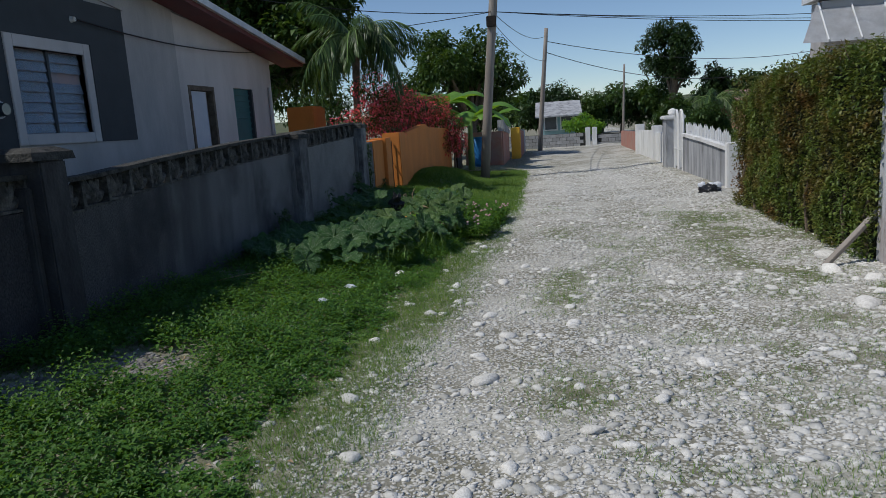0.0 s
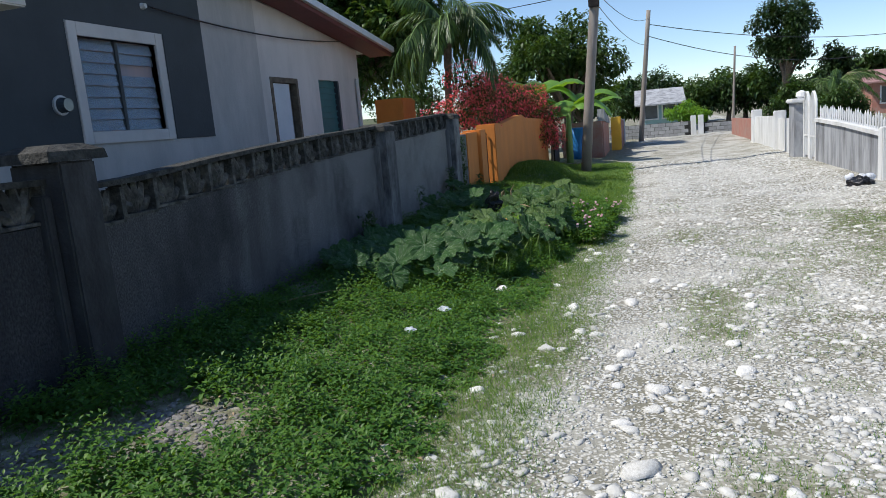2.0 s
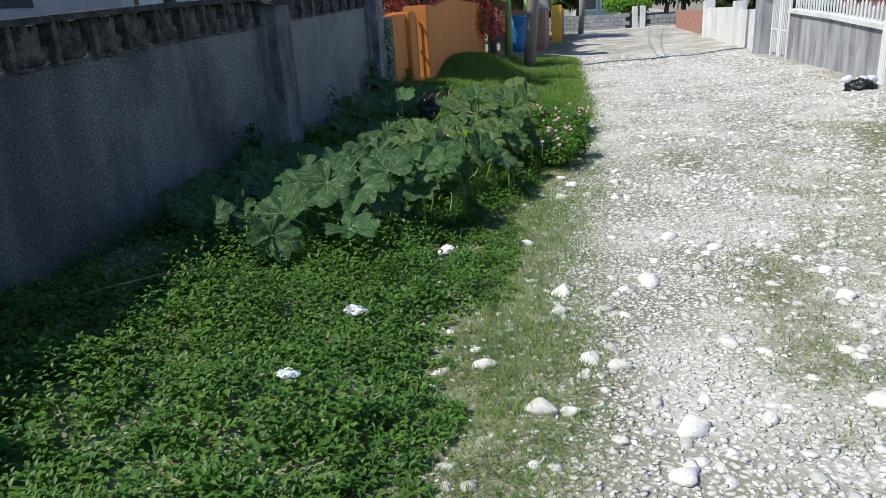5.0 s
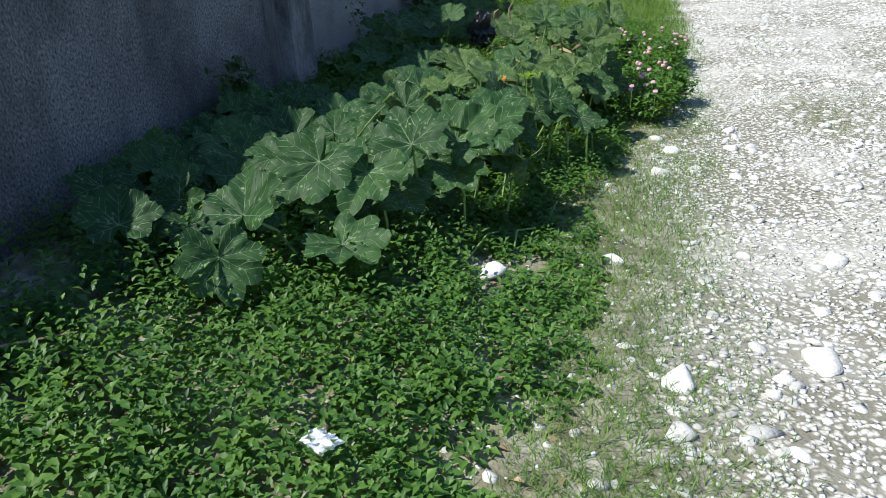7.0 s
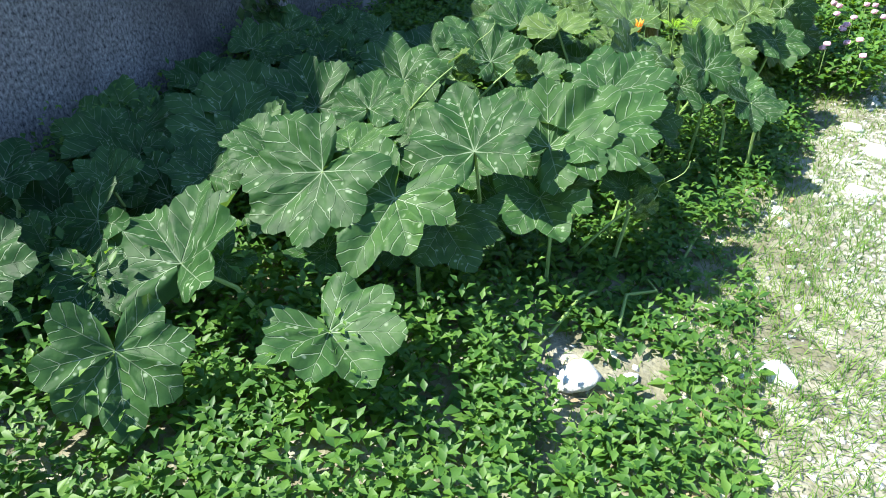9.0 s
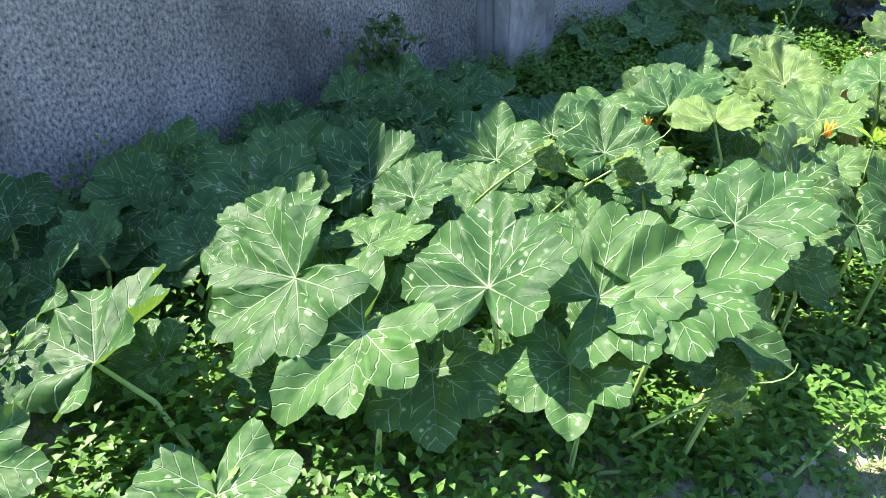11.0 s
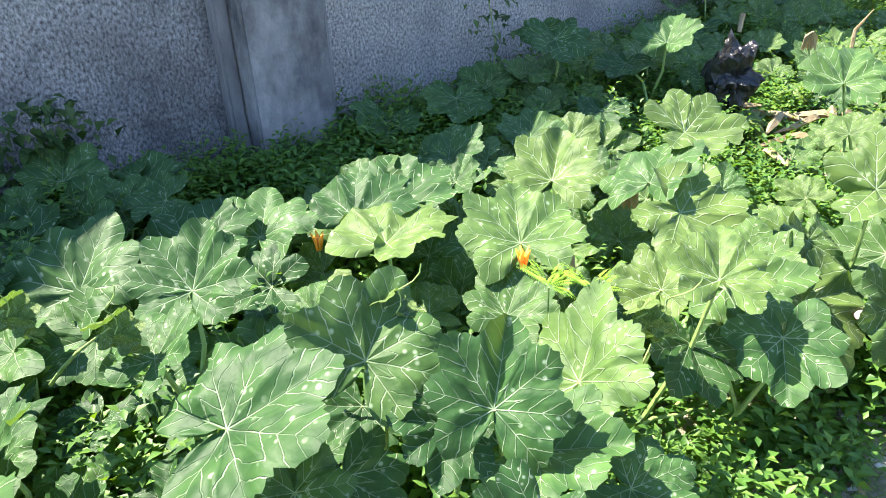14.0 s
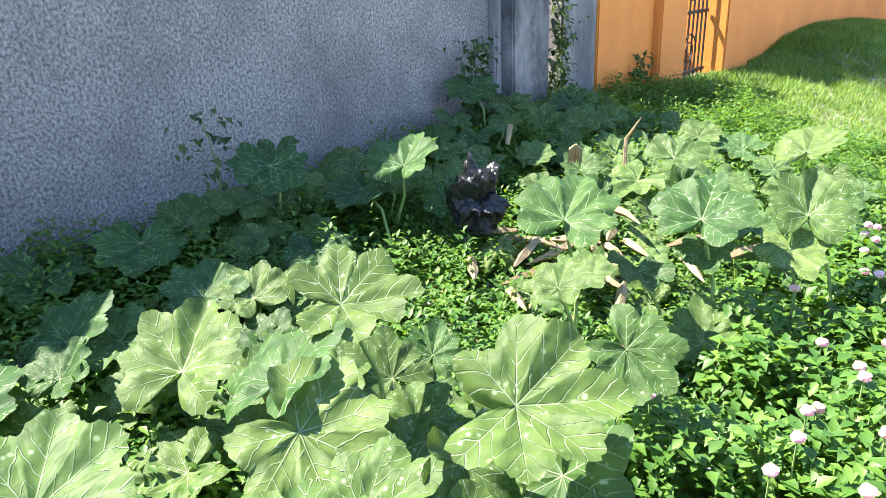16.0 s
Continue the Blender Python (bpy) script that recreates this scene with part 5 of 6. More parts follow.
LEAVES_B = [
    (-2.25, 8.07, 0.10, 319, 0.177, 13, 6),
    (-3.40, 8.10, 0.20, 312, 0.196, 7, -1),
    (-3.09, 8.17, 0.20, 135, 0.223, 20, -7),
    (-2.21, 8.21, 0.27, 128, 0.225, 20, 25),
    (-2.64, 8.22, 0.20, 82, 0.161, -2, 6),
    (-2.03, 8.28, 0.12, 306, 0.177, 8, 7),
    (-2.72, 8.33, 0.12, 234, 0.169, -1, -9),
    (-3.09, 8.34, 0.22, 138, 0.220, 18, -5),
    (-2.04, 8.38, 0.24, 71, 0.205, 22, 10),
    (-2.68, 8.42, 0.25, 109, 0.145, 20, 20),
    (-1.95, 8.47, 0.26, 50, 0.225, 4, 2),
    (-2.93, 8.47, 0.20, 140, 0.197, 28, -8),
    (-1.83, 8.57, 0.05, 140, 0.108, 8, 1),
    (-2.25, 8.59, 0.10, 303, 0.146, 39, 12),
]
LEAVES_C = [
    (-2.24, 8.63, 0.20, 126, 0.119, 19, 11),
    (-1.89, 8.74, 0.05, 25, 0.193, 14, -34),
    (-2.83, 8.94, 0.15, 129, 0.225, 30, 3),
    (-2.28, 8.96, 0.22, 119, 0.129, 17, 15),
    (-2.01, 8.99, 0.19, 74, 0.219, 20, 8),
    (-1.87, 9.04, 0.10, 327, 0.127, 25, -7),
    (-2.53, 9.14, 0.20, 137, 0.181, 25, -6),
    (-1.89, 9.15, 0.05, 337, 0.154, 19, -32),
    (-2.83, 9.25, 0.15, 124, 0.207, 16, 7),
    (-1.97, 9.28, 0.22, 120, 0.193, 32, -20),
    (-1.53, 9.32, 0.10, 291, 0.120, 30, 2),
    (-1.80, 9.35, 0.12, 311, 0.125, 30, -10),
    (-1.72, 9.40, 0.18, 124, 0.162, 40, -7),
    (-2.74, 9.43, 0.17, 142, 0.195, 18, 4),
]
LEAVES_D = [
    (-1.66, 9.46, 0.08, 43, 0.165, 0, 3),
    (-1.52, 9.58, 0.00, 23, 0.129, 15, -6),
    (-1.71, 9.64, 0.12, 111, 0.188, 21, 34),
    (-2.40, 9.64, 0.20, 112, 0.199, -1, 10),
    (-2.60, 9.67, 0.20, 95, 0.185, 14, 6),
    (-2.02, 9.73, 0.10, 119, 0.141, 13, 0),
    (-2.64, 9.84, 0.17, 140, 0.221, 8, -13),
    (-2.14, 9.90, 0.20, 141, 0.196, 11, -11),
    (-1.63, 10.02, 0.25, 126, 0.138, 20, -6),
    (-1.68, 10.02, 0.05, 330, 0.144, 30, -14),
    (-1.81, 10.08, 0.12, 113, 0.136, 20, 15),
    (-1.50, 10.10, 0.12, 307, 0.148, 34, -2),
    (-1.68, 10.15, 0.15, 49, 0.177, 9, -1),
    (-2.83, 10.23, 0.17, 131, 0.161, 19, 9),
]
LEAVES_E = [
    (-1.73, 10.33, 0.12, 67, 0.160, 16, 9),
    (-1.95, 10.36, 0.20, 19, 0.206, 17, -17),
    (-2.44, 10.36, 0.16, 122, 0.193, 21, 6),
    (-1.58, 10.39, 0.05, 338, 0.197, 32, -34),
    (-3.42, 10.39, 0.15, 319, 0.179, 7, -6),
    (-2.10, 10.42, 0.23, 111, 0.179, 8, 18),
    (-1.66, 10.54, 0.15, 326, 0.122, 33, -27),
    (-1.41, 10.55, 0.05, 324, 0.170, 45, -26),
    (-1.53, 10.55, 0.34, 39, 0.186, 26, 1),
    (-2.82, 10.65, 0.15, 134, 0.150, 11, -5),
    (-2.15, 10.66, 0.32, 56, 0.192, 12, -13),
    (-1.50, 10.67, 0.12, 282, 0.195, 32, 34),
    (-3.34, 10.71, 0.20, 324, 0.185, 17, -10),
    (-3.42, 11.05, 0.20, 323, 0.131, 25, -7),
]
LEAVES_F = [
    (-2.84, 11.12, 0.15, 325, 0.141, 10, -6),
    (-1.62, 11.16, 0.15, 354, 0.143, 45, -2),
    (-1.85, 11.19, 0.25, 110, 0.112, 12, 10),
    (-3.20, 11.21, 0.40, 325, 0.181, 21, -10),
    (-2.01, 11.47, 0.34, 107, 0.188, 21, 1),
    (-3.56, 11.49, 0.35, 310, 0.140, 23, 3),
    (-3.04, 11.54, 0.25, 292, 0.169, 11, 7),
    (-2.89, 11.64, 0.35, 113, 0.182, 16, 9),
    (-1.83, 11.64, 0.15, 314, 0.122, 4, -4),
    (-2.77, 11.76, 0.20, 299, 0.114, 21, 5),
    (-1.74, 11.90, 0.27, 100, 0.196, 20, 15),
    (-1.74, 11.95, 0.15, 302, 0.117, 20, 0),
    (-1.51, 12.12, 0.15, 310, 0.143, 20, -6),
    (-1.49, 12.21, 0.25, 108, 0.161, 35, 8),
]
LEAVES_G = [
    (-1.90, 12.45, 0.25, 324, 0.133, 15, -14),
    (-2.12, 12.51, 0.30, 61, 0.162, 9, 8),
    (-3.53, 12.87, 0.45, 309, 0.181, 22, -1),
    (-1.70, 12.90, 0.30, 95, 0.175, 10, 14),
]
VINE_LABEL = "sprawling pumpkin vine with large white-veined green leaves"


def vines():
    plants = [thing("pumpkin_vine", at, VINE_LABEL, "pumpkin plant", "pumpkin vines along the wall") for at in ((-2.6, 7.9, -0.1), (-2.2, 9.1, -0.1), (-2.1, 10.2, -0.1), (-2.4, 11.8, -0.1))]

    def plant_at(y):
        return plants[int(np.interp(y, [7, 8.5, 9.6, 11, 14], [0, 0.99, 1.99, 2.99, 3]))]
    for x, y, z, yaw, r, tilt, side in LEAVES_A + LEAVES_B + LEAVES_C + LEAVES_D + LEAVES_E + LEAVES_F + LEAVES_G:
        old = 0.40 * (y > 9.6) * (x > -2.5) * float(lrng.random()) + (0.10 if lrng.random() < 0.12 else 0)
        add_leaf(plant_at(y), x, y, z, yaw, r * 1.04, tilt + 4, side, old)
    made = 0
    for _ in range(2500):
        x, y = lrng.uniform(-3.5, -1.45), lrng.uniform(7.4, 14.0)
        lim = np.interp(y, [7.3, 8.2, 9.2, 10.5, 11.5, 14], [-2.75, -2.25, -1.95, -1.75, -1.62, -1.55])
        if x > lim or made > 230:
            continue
        gap = 0.12 if y < 11.3 else 0.18
        if min((x - a) ** 2 + (y - b) ** 2 for a, b in ALL_LEAVES) < gap ** 2:
            continue
        if (10.9 < y < 12.3 and -3.0 < x < -2.2) or (9.3 < y < 10.9 and x < -2.9) or (y < 7.9 and x < -3.3):
            continue
        add_leaf(plant_at(y), x, y, float(gz(x, y)) + lrng.uniform(0.09, 0.22), lrng.uniform(60, 330), lrng.uniform(0.11, 0.175), 26 + lrng.normal(0, 9), lrng.normal(0, 9), 0.3 * float(lrng.random()) * (y > 9.4))
        made += 1
    for x, y, yaw in ((-1.55, 10.45, 10), (-1.62, 10.75, 40), (-2.55, 12.3, 90), (-2.2, 12.4, 60), (-2.5, 11.75, 140)):
        add_leaf(plants[3], x, y, float(gz(x, y)) + 0.14, yaw, 0.12, 20, 0, 0.6, True)
    # trailing stems and tendrils
    for k, p in enumerate(plants):
        for q in range(5):
            y0 = float(p.location.y) + lrng.uniform(-0.6, 0.6)
            x0 = lrng.uniform(-2.9, -1.7)
            pts = [(x0 + 0.03 * j + lrng.normal(0, 0.02), y0 + 0.12 * j + lrng.normal(0, 0.02), float(gz(x0 + 0.03 * j, y0 + 0.12 * j)) + 0.04 + 0.03 * math.sin(j * 1.3 + q)) for j in range(7)]
            part("runner", tube(pts, [0.006] * 6 + [0.003], 5), M_STEM, p, smooth=True)
    for x, y, z in ((-2.52, 8.63, 0.31), (-1.80, 8.36, 0.04), (-2.35, 8.78, 0.28), (-2.05, 9.25, 0.26), (-1.75, 9.75, 0.16)):
        pts = [(x - 0.12 + 0.04 * j, y + 0.03 * j, z - 0.14 + 0.045 * j + 0.01 * math.sin(j)) for j in range(5)]
        part("shoot", tube(pts, [0.005, 0.0045, 0.004, 0.003, 0.002], 5), M_STEM, plants[1], smooth=True)
        tip = Vector(pts[-1])
        for j in range(3):
            ob = new("young_leaf", LEAF_MESHES[j])
            ob.parent = plants[1]
            ob["yellowing"] = 0.45
            ob.matrix_basis = Matrix.Translation(tip - plants[1].location + Vector((0.02 * j - 0.02, 0.01 * j, -0.03 * j))) @ pose(0, 0, 0, 30 * j, -40, 120 * j) @ Matrix.Scale(0.055, 4)
        c = [tip + Vector((0.02 + 0.012 * j + 0.012 * math.cos(j), 0.010 * math.sin(j), 0.018 * j)) for j in range(9)]
        part("tendril", tube(c, 0.0016, 4), M_STEM, plants[1])
    return plants


PLANTS = vines()


def squash_flower(x, y, z, yaw):
    t = thing("squash_flower", (x, y, z), "closed orange squash flower on the vine", "flower")
    for k in range(5):
        a = radians(72 * k)
        pts = [(x + 0.006 * math.cos(a), y + 0.006 * math.sin(a), z - 0.02), (x + 0.010 * math.cos(a), y + 0.010 * math.sin(a), z + 0.015), (x + 0.020 * math.cos(a + 0.3), y + 0.020 * math.sin(a + 0.3), z + 0.036)]
        part("petal", tube(pts, [0.004, 0.007, 0.0015], 5), M_PETAL, t, smooth=True)
    part("stalk", tube([(x, y, z - 0.2), (x, y, z - 0.02)], 0.004, 5), M_STEM, t)


squash_flower(-2.62, 9.55, 0.15, 0)
squash_flower(-2.08, 9.85, 0.19, 0)


# ---- low green weeds, grass and stones ----
def weeds():
    g = np.random.default_rng(31)
    n = 13500
    x, y = g.uniform(-3.66, -0.6, n * 3), g.uniform(0.8, 15.5, n * 3)
    e = weed_edge(y) + 0.40 * (vnoise(x, y, 0.45, 21) - 0.5)
    bare = 1.3 * np.exp(-((x + 2.74) / 0.30) ** 4 - ((y - 4.22) / 0.33) ** 4) + 1.3 * np.exp(-((x + 3.2) / 0.3) ** 4 - ((y - 3.6) / 0.3) ** 4) + np.exp(-((x + 3.45) / 0.2) ** 2 - ((y - 7.05) / 0.25) ** 2)
    bare = bare + 2.0 * np.exp(-((x + 1.79) / 0.10) ** 2 - ((y - 7.93) / 0.10) ** 2)
    ok = (x < e) & (g.random(n * 3) < 0.4 + 0.9 * sstep(0.0, 0.5, e - x)) & (g.random(n * 3) > 1.2 * bare)
    x, y, e = x[ok][:n], y[ok][:n], e[ok][:n]
    hgt = (0.035 + 0.095 * sstep(0.0, 0.6, e - x)) * g.uniform(0.6, 1.4, len(x)) * (0.35 + 1.3 * vnoise(x, y, 0.32, 33))
    per = 11
    X, Y, H = np.repeat(x, per), np.repeat(y, per), np.repeat(hgt, per)
    lvl = np.tile(np.arange(per) / (per - 1), len(x))
    yaw = np.tile(np.arange(per) * 2.4, len(x)) + np.repeat(g.uniform(0, 6.28, len(x)), per)
    lean = np.repeat(g.normal(0, 0.25, (len(x), 2)), per, 0)
    z = gz(X, Y) + H * (0.25 + 0.8 * lvl)
    L = np.repeat(g.uniform(0.032, 0.062, len(x)), per) * (1.15 - 0.6 * lvl)
    off = L * 0.35
    P = np.stack([X + lean[:, 0] * H + off * np.cos(yaw), Y + lean[:, 1] * H + off * np.sin(yaw), z], 1)
    pitch = -0.15 + 0.75 * lvl + g.normal(0, 0.25, len(X))
    v, f = leaves(P, yaw, pitch, L, L * g.uniform(0.45, 0.62, len(X)))
    # taller plants in and round the vine patch
    m = 2600
    x, y = g.uniform(-3.6, -1.2, m), g.uniform(8.3, 14.5, m)
    lim = np.interp(y, [7.2, 8.2, 9.2, 10.5, 14.5], [-2.1, -1.75, -1.4, -1.25, -1.2])
    ok = x < lim
    x, y = x[ok], y[ok]
    hgt = g.uniform(0.08, 0.2, len(x))
    per = 14
    X, Y, H = np.repeat(x, per), np.repeat(y, per), np.repeat(hgt, per)
    lvl = np.tile(np.arange(per) / (per - 1), len(x))
    yaw = np.tile(np.arange(per) * 2.4, len(x)) + np.repeat(g.uniform(0, 6.28, len(x)), per)
    lean = np.repeat(g.normal(0, 0.2, (len(x), 2)), per, 0)
    L = np.repeat(g.uniform(0.04, 0.065, len(x)), per) * (1.1 - 0.5 * lvl)
    P = np.stack([X + lean[:, 0] * H * lvl + L * 0.4 * np.cos(yaw), Y + lean[:, 1] * H * lvl + L * 0.4 * np.sin(yaw), gz(X, Y) + H * (0.2 + 0.8 * lvl)], 1)
    v2, f2 = leaves(P, yaw, -0.1 + 0.6 * lvl + g.normal(0, 0.25, len(X)), L, L * g.uniform(0.4, 0.55, len(X)))
    v, f = np.concatenate([v, v2]), np.concatenate([f, f2 + len(v)])
    tagged(new("weeds", mesh_of("weeds", v, f, M_WEED)), "dense low bright green broadleaf weeds covering the verge", "weeds", kind="stuff")


weeds()


def grass():
    g = np.random.default_rng(32)
    n = 1100000
    x, y = -3.6 + 6.9 * g.random(n) ** 1.25, 1.2 + 24 * g.random(n) ** 1.6
    gr = green(x, y)
    gr = np.where(x < weed_edge(y) - 0.1, np.where(y > 13.5, 1.0, 0.2), np.maximum(gr, 1.7 * sstep(0.45, -0.15, x - edge_x(y))))
    gr = gr * (0.35 + 0.9 * vnoise(x, y, 0.22, 17))
    ok = g.random(n) < gr
    x, y = x[ok], y[ok]
    m = len(x)
    far = sstep(11, 18, y)
    yaw, L = g.uniform(0, 6.28, m), g.uniform(0.012, 0.045, m) * (1 + 1.2 * far) * (0.7 + 0.7 * vnoise(x, y, 0.6, 18)) * (1 + 0.7 * np.exp(-((x + 1.25) / 0.35) ** 2))
    W = g.uniform(0.0025, 0.005, m) * (1 + 2 * far)
    d = np.stack([np.cos(yaw), np.sin(yaw)], 1)
    s = np.stack([-d[:, 1], d[:, 0]], 1)
    z = gz(x, y) - 0.002
    b0 = np.stack([x - s[:, 0] * W / 2, y - s[:, 1] * W / 2, z], 1)
    b1 = np.stack([x + s[:, 0] * W / 2, y + s[:, 1] * W / 2, z], 1)
    lie = g.uniform(0.5, 0.97, m)
    tp = np.stack([x + d[:, 0] * L * lie, y + d[:, 1] * L * lie, z + L * np.sqrt(1 - lie ** 2 * 0.9)], 1)
    v = np.stack([b0, b1, tp], 1).reshape(-1, 3)
    tagged(new("grass", mesh_of("grass", v, np.arange(3 * m).reshape(-1, 3), M_GRASS)), "short worn grass in tufts between the stones", "grass", kind="stuff")


grass()


def rock_base(sub, seed):
    bm = bmesh.new()
    bmesh.ops.create_icosphere(bm, subdivisions=sub, radius=1.0)
    for v in bm.verts:
        q = v.co.normalized()
        k = 1 + 0.45 * noise.noise(q * 1.3 + Vector((seed * 3.1, 0, 0))) + 0.15 * noise.noise(q * 3.3 + Vector((0, seed * 2.7, 0)))
        v.co = q * k
        for ax in (Vector((1, 0.3, 0.4)), Vector((-0.5, 1, 0.2)), Vector((-0.4, -0.7, 0.7)), Vector((0.1, 0.2, 1))):
            n_ = (ax + Vector((0.5 * math.sin(seed + ax.x * 9), 0.5 * math.cos(seed * 2.3 + ax.y * 7), 0))).normalized()
            over = v.co.dot(n_) - 0.62
            if over > 0:
                v.co -= n_ * over * 0.95
    v = np.array([tuple(q.co) for q in bm.verts])
    f = np.array([[q.index for q in fc.verts] for fc in bm.faces])
    bm.free()
    return v, f


def scatter_rocks(bases, x, y, size, g, sink=0.3):
    vs, fs, off = [], [], 0
    pick = g.integers(len(bases), size=len(x))
    for b, (bv, bf) in enumerate(bases):
        q = pick == b
        m = int(q.sum())
        if not m:
            continue
        a = g.uniform(0, 6.28, m)
        sx, sy, sz = (size[q] * g.uniform(*r, m) for r in ((0.75, 1.35), (0.6, 1.05), (0.24, 0.46)))
        ca, sa = np.cos(a)[:, None], np.sin(a)[:, None]
        lx, ly, lz = bv[None, :, 0] * sx[:, None], bv[None, :, 1] * sy[:, None], bv[None, :, 2] * sz[:, None]
        tx, ty = g.normal(0, 0.12, (2, m))
        wx, wy = lx * ca - ly * sa, lx * sa + ly * ca
        wz = lz + wx * tx[:, None] + wy * ty[:, None] + (gz(x[q], y[q]) + sz * sink)[:, None]
        v = np.stack([wx + x[q][:, None], wy + y[q][:, None], wz], -1).reshape(-1, 3)
        fs.append((bf[None] + (np.arange(m) * len(bv))[:, None, None]).reshape(-1, 3) + off)
        vs.append(v)
        off += len(v)
    return np.concatenate(vs), np.concatenate(fs)


M_HEAP = mat("grey_rubble", (0.11, 0.10, 0.09), (0.28, 0.265, 0.25), 20, 0.9, 0.4, 70, island=0.35)


def gravel():
    g = np.random.default_rng(41)
    fine = [rock_base(1, k) for k in range(5)]
    n = 26000
    x, y = g.uniform(-2.0, 3.5, n), 1.3 + 24 * g.random(n) ** 2.1
    wheel = np.exp(-((x + 0.6) / 0.35) ** 2) + np.exp(-((x - 0.95) / 0.35) ** 2)
    keep = g.random(n) < (1 - 0.85 * green(x, y)) * (1 - 0.45 * wheel) * (0.35 + 0.8 * vnoise(x, y, 0.5, 43))
    x, y = x[keep], y[keep]
    size = 0.009 + 0.019 * g.random(len(x)) ** 2.0 + 0.0015 * np.maximum(0, y - 6)
    v, f = scatter_rocks(fine, x, y, size, g, 0.1)
    # the smallest chips, close to the path
    ov = np.array([(1, 0, 0), (-1, 0, 0), (0, 1, 0), (0, -1, 0), (0, 0, 1), (0, 0, -1)], float)
    of = np.array([(0, 2, 4), (2, 1, 4), (1, 3, 4), (3, 0, 4), (2, 0, 5), (1, 2, 5), (3, 1, 5), (0, 3, 5)])
    chips = [(ov * g.uniform(0.75, 1.25, (6, 3)) + g.normal(0, 0.22, (6, 3)), of) for _ in range(8)]
    n = 62000
    x, y = g.uniform(-1.9, 3.3, n), 1.3 + 10.5 * g.random(n) ** 1.5
    keep = g.random(n) < (1 - 0.8 * green(x, y)) * (0.45 + 0.7 * vnoise(x, y, 0.4, 44))
    x, y = x[keep], y[keep]
    v3, f3 = scatter_rocks(chips, x, y, 0.007 + 0.012 * g.random(len(x)) ** 1.6, g, 0.25)
    v, f = np.concatenate([v, v3]), np.concatenate([f, f3 + len(v)])
    tagged(new("gravel", mesh_of("gravel", v, f, M_STONE)), "loose pale limestone pebbles over the lane", "gravel", kind="stuff")
    n = 34000
    x, y = g.uniform(-2.0, 3.4, n), 1.4 + 22 * g.random(n) ** 1.7
    keep = g.random(n) < (1 - 0.75 * green(x, y)) * (0.3 + 0.9 * vnoise(x, y, 0.7, 47)) * (0.42 + 0.58 * sstep(-0.5, 0.5, x)) * (1 - 0.5 * np.exp(-((x + 0.7) / 0.35) ** 2))
    x, y = x[keep], y[keep]
    x2, y2 = g.uniform(2.6, 3.25, 500), g.uniform(6.5, 14, 500)
    x3, y3 = np.concatenate([-2.74 + g.normal(0, 0.15, 260), -3.2 + g.normal(0, 0.15, 120), -3.42 + g.normal(0, 0.08, 90)]), np.concatenate([4.22 + g.normal(0, 0.17, 260), 3.6 + g.normal(0, 0.15, 120), 7.05 + g.normal(0, 0.13, 90)])
    x, y = np.concatenate([x, x2]), np.concatenate([y, y2])
    v, f = scatter_rocks([rock_base(1, k + 9) for k in range(12)], x, y, 0.014 + 0.038 * g.random(len(x)) ** 2.4, g, 0.1)
    tagged(new("rubble", mesh_of("rubble", v, f, M_STONE)), "rounded white limestone cobbles embedded in the lane", "stones", kind="stuff")
    v, f = scatter_rocks([rock_base(2, k + 9) for k in range(6)], x3, y3, 0.014 + 0.022 * g.random(len(x3)) ** 1.5, g, 0.2)
    tagged(new("gravel_heap", mesh_of("gravel_heap", v, f, M_HEAP)), "small bare heap of grey-brown rubble in the weeds", "gravel", kind="stuff")


gravel()


def big_stones():
    g = np.random.default_rng(51)
    meshes = []
    for k in range(7):
        v, f = rock_base(2, k + 20)
        meshes.append(mesh_of("stone", v * np.array((1, 0.72, 0.38)), f, M_STONE))
    spots = [(-0.47, 4.26, 0.11), (-1.73, 3.90, 0.05), (-1.04, 7.29, 0.085), (-0.55, 7.53, 0.10), (-1.79, 7.93, 0.078), (-1.29, 8.21, 0.07), (-1.06, 9.45, 0.07),
             (-1.07, 10.15, 0.06), (-0.37, 5.25, 0.09), (-1.40, 5.15, 0.06), (-0.56, 5.93, 0.09), (-0.9, 6.44, 0.07), (3.0, 8.2, 0.16), (2.75, 7.4, 0.14), (2.5, 5.95, 0.15), (2.75, 6.3, 0.10), (2.95, 6.9, 0.12), (-1.05, 7.0, 0.06),
             (-1.35, 6.35, 0.07), (-1.1, 6.0, 0.08)]
    for _ in range(240):
        x, y = g.uniform(-1.3, 2.9), 1.6 + 11 * g.random() ** 1.5
        if g.random() < 1 - 0.8 * float(green(x, y)):
            spots.append((x, y, 0.04 + 0.045 * g.random() ** 2))
    for x, y, s in spots:
        ob = new("stone", meshes[int(g.integers(7))])
        ob.matrix_basis = Matrix.Translation((x, y, float(gz(x, y)) + (0.12 if x > -1.75 else 0.5) * s)) @ pose(0, 0, 0, g.normal(0, 7), g.normal(0, 7), g.uniform(0, 360)) @ Matrix.Scale(s, 4)
        tagged(ob, "pale rounded limestone cobble set in the lane", "stone", "stones on the lane")


big_stones()


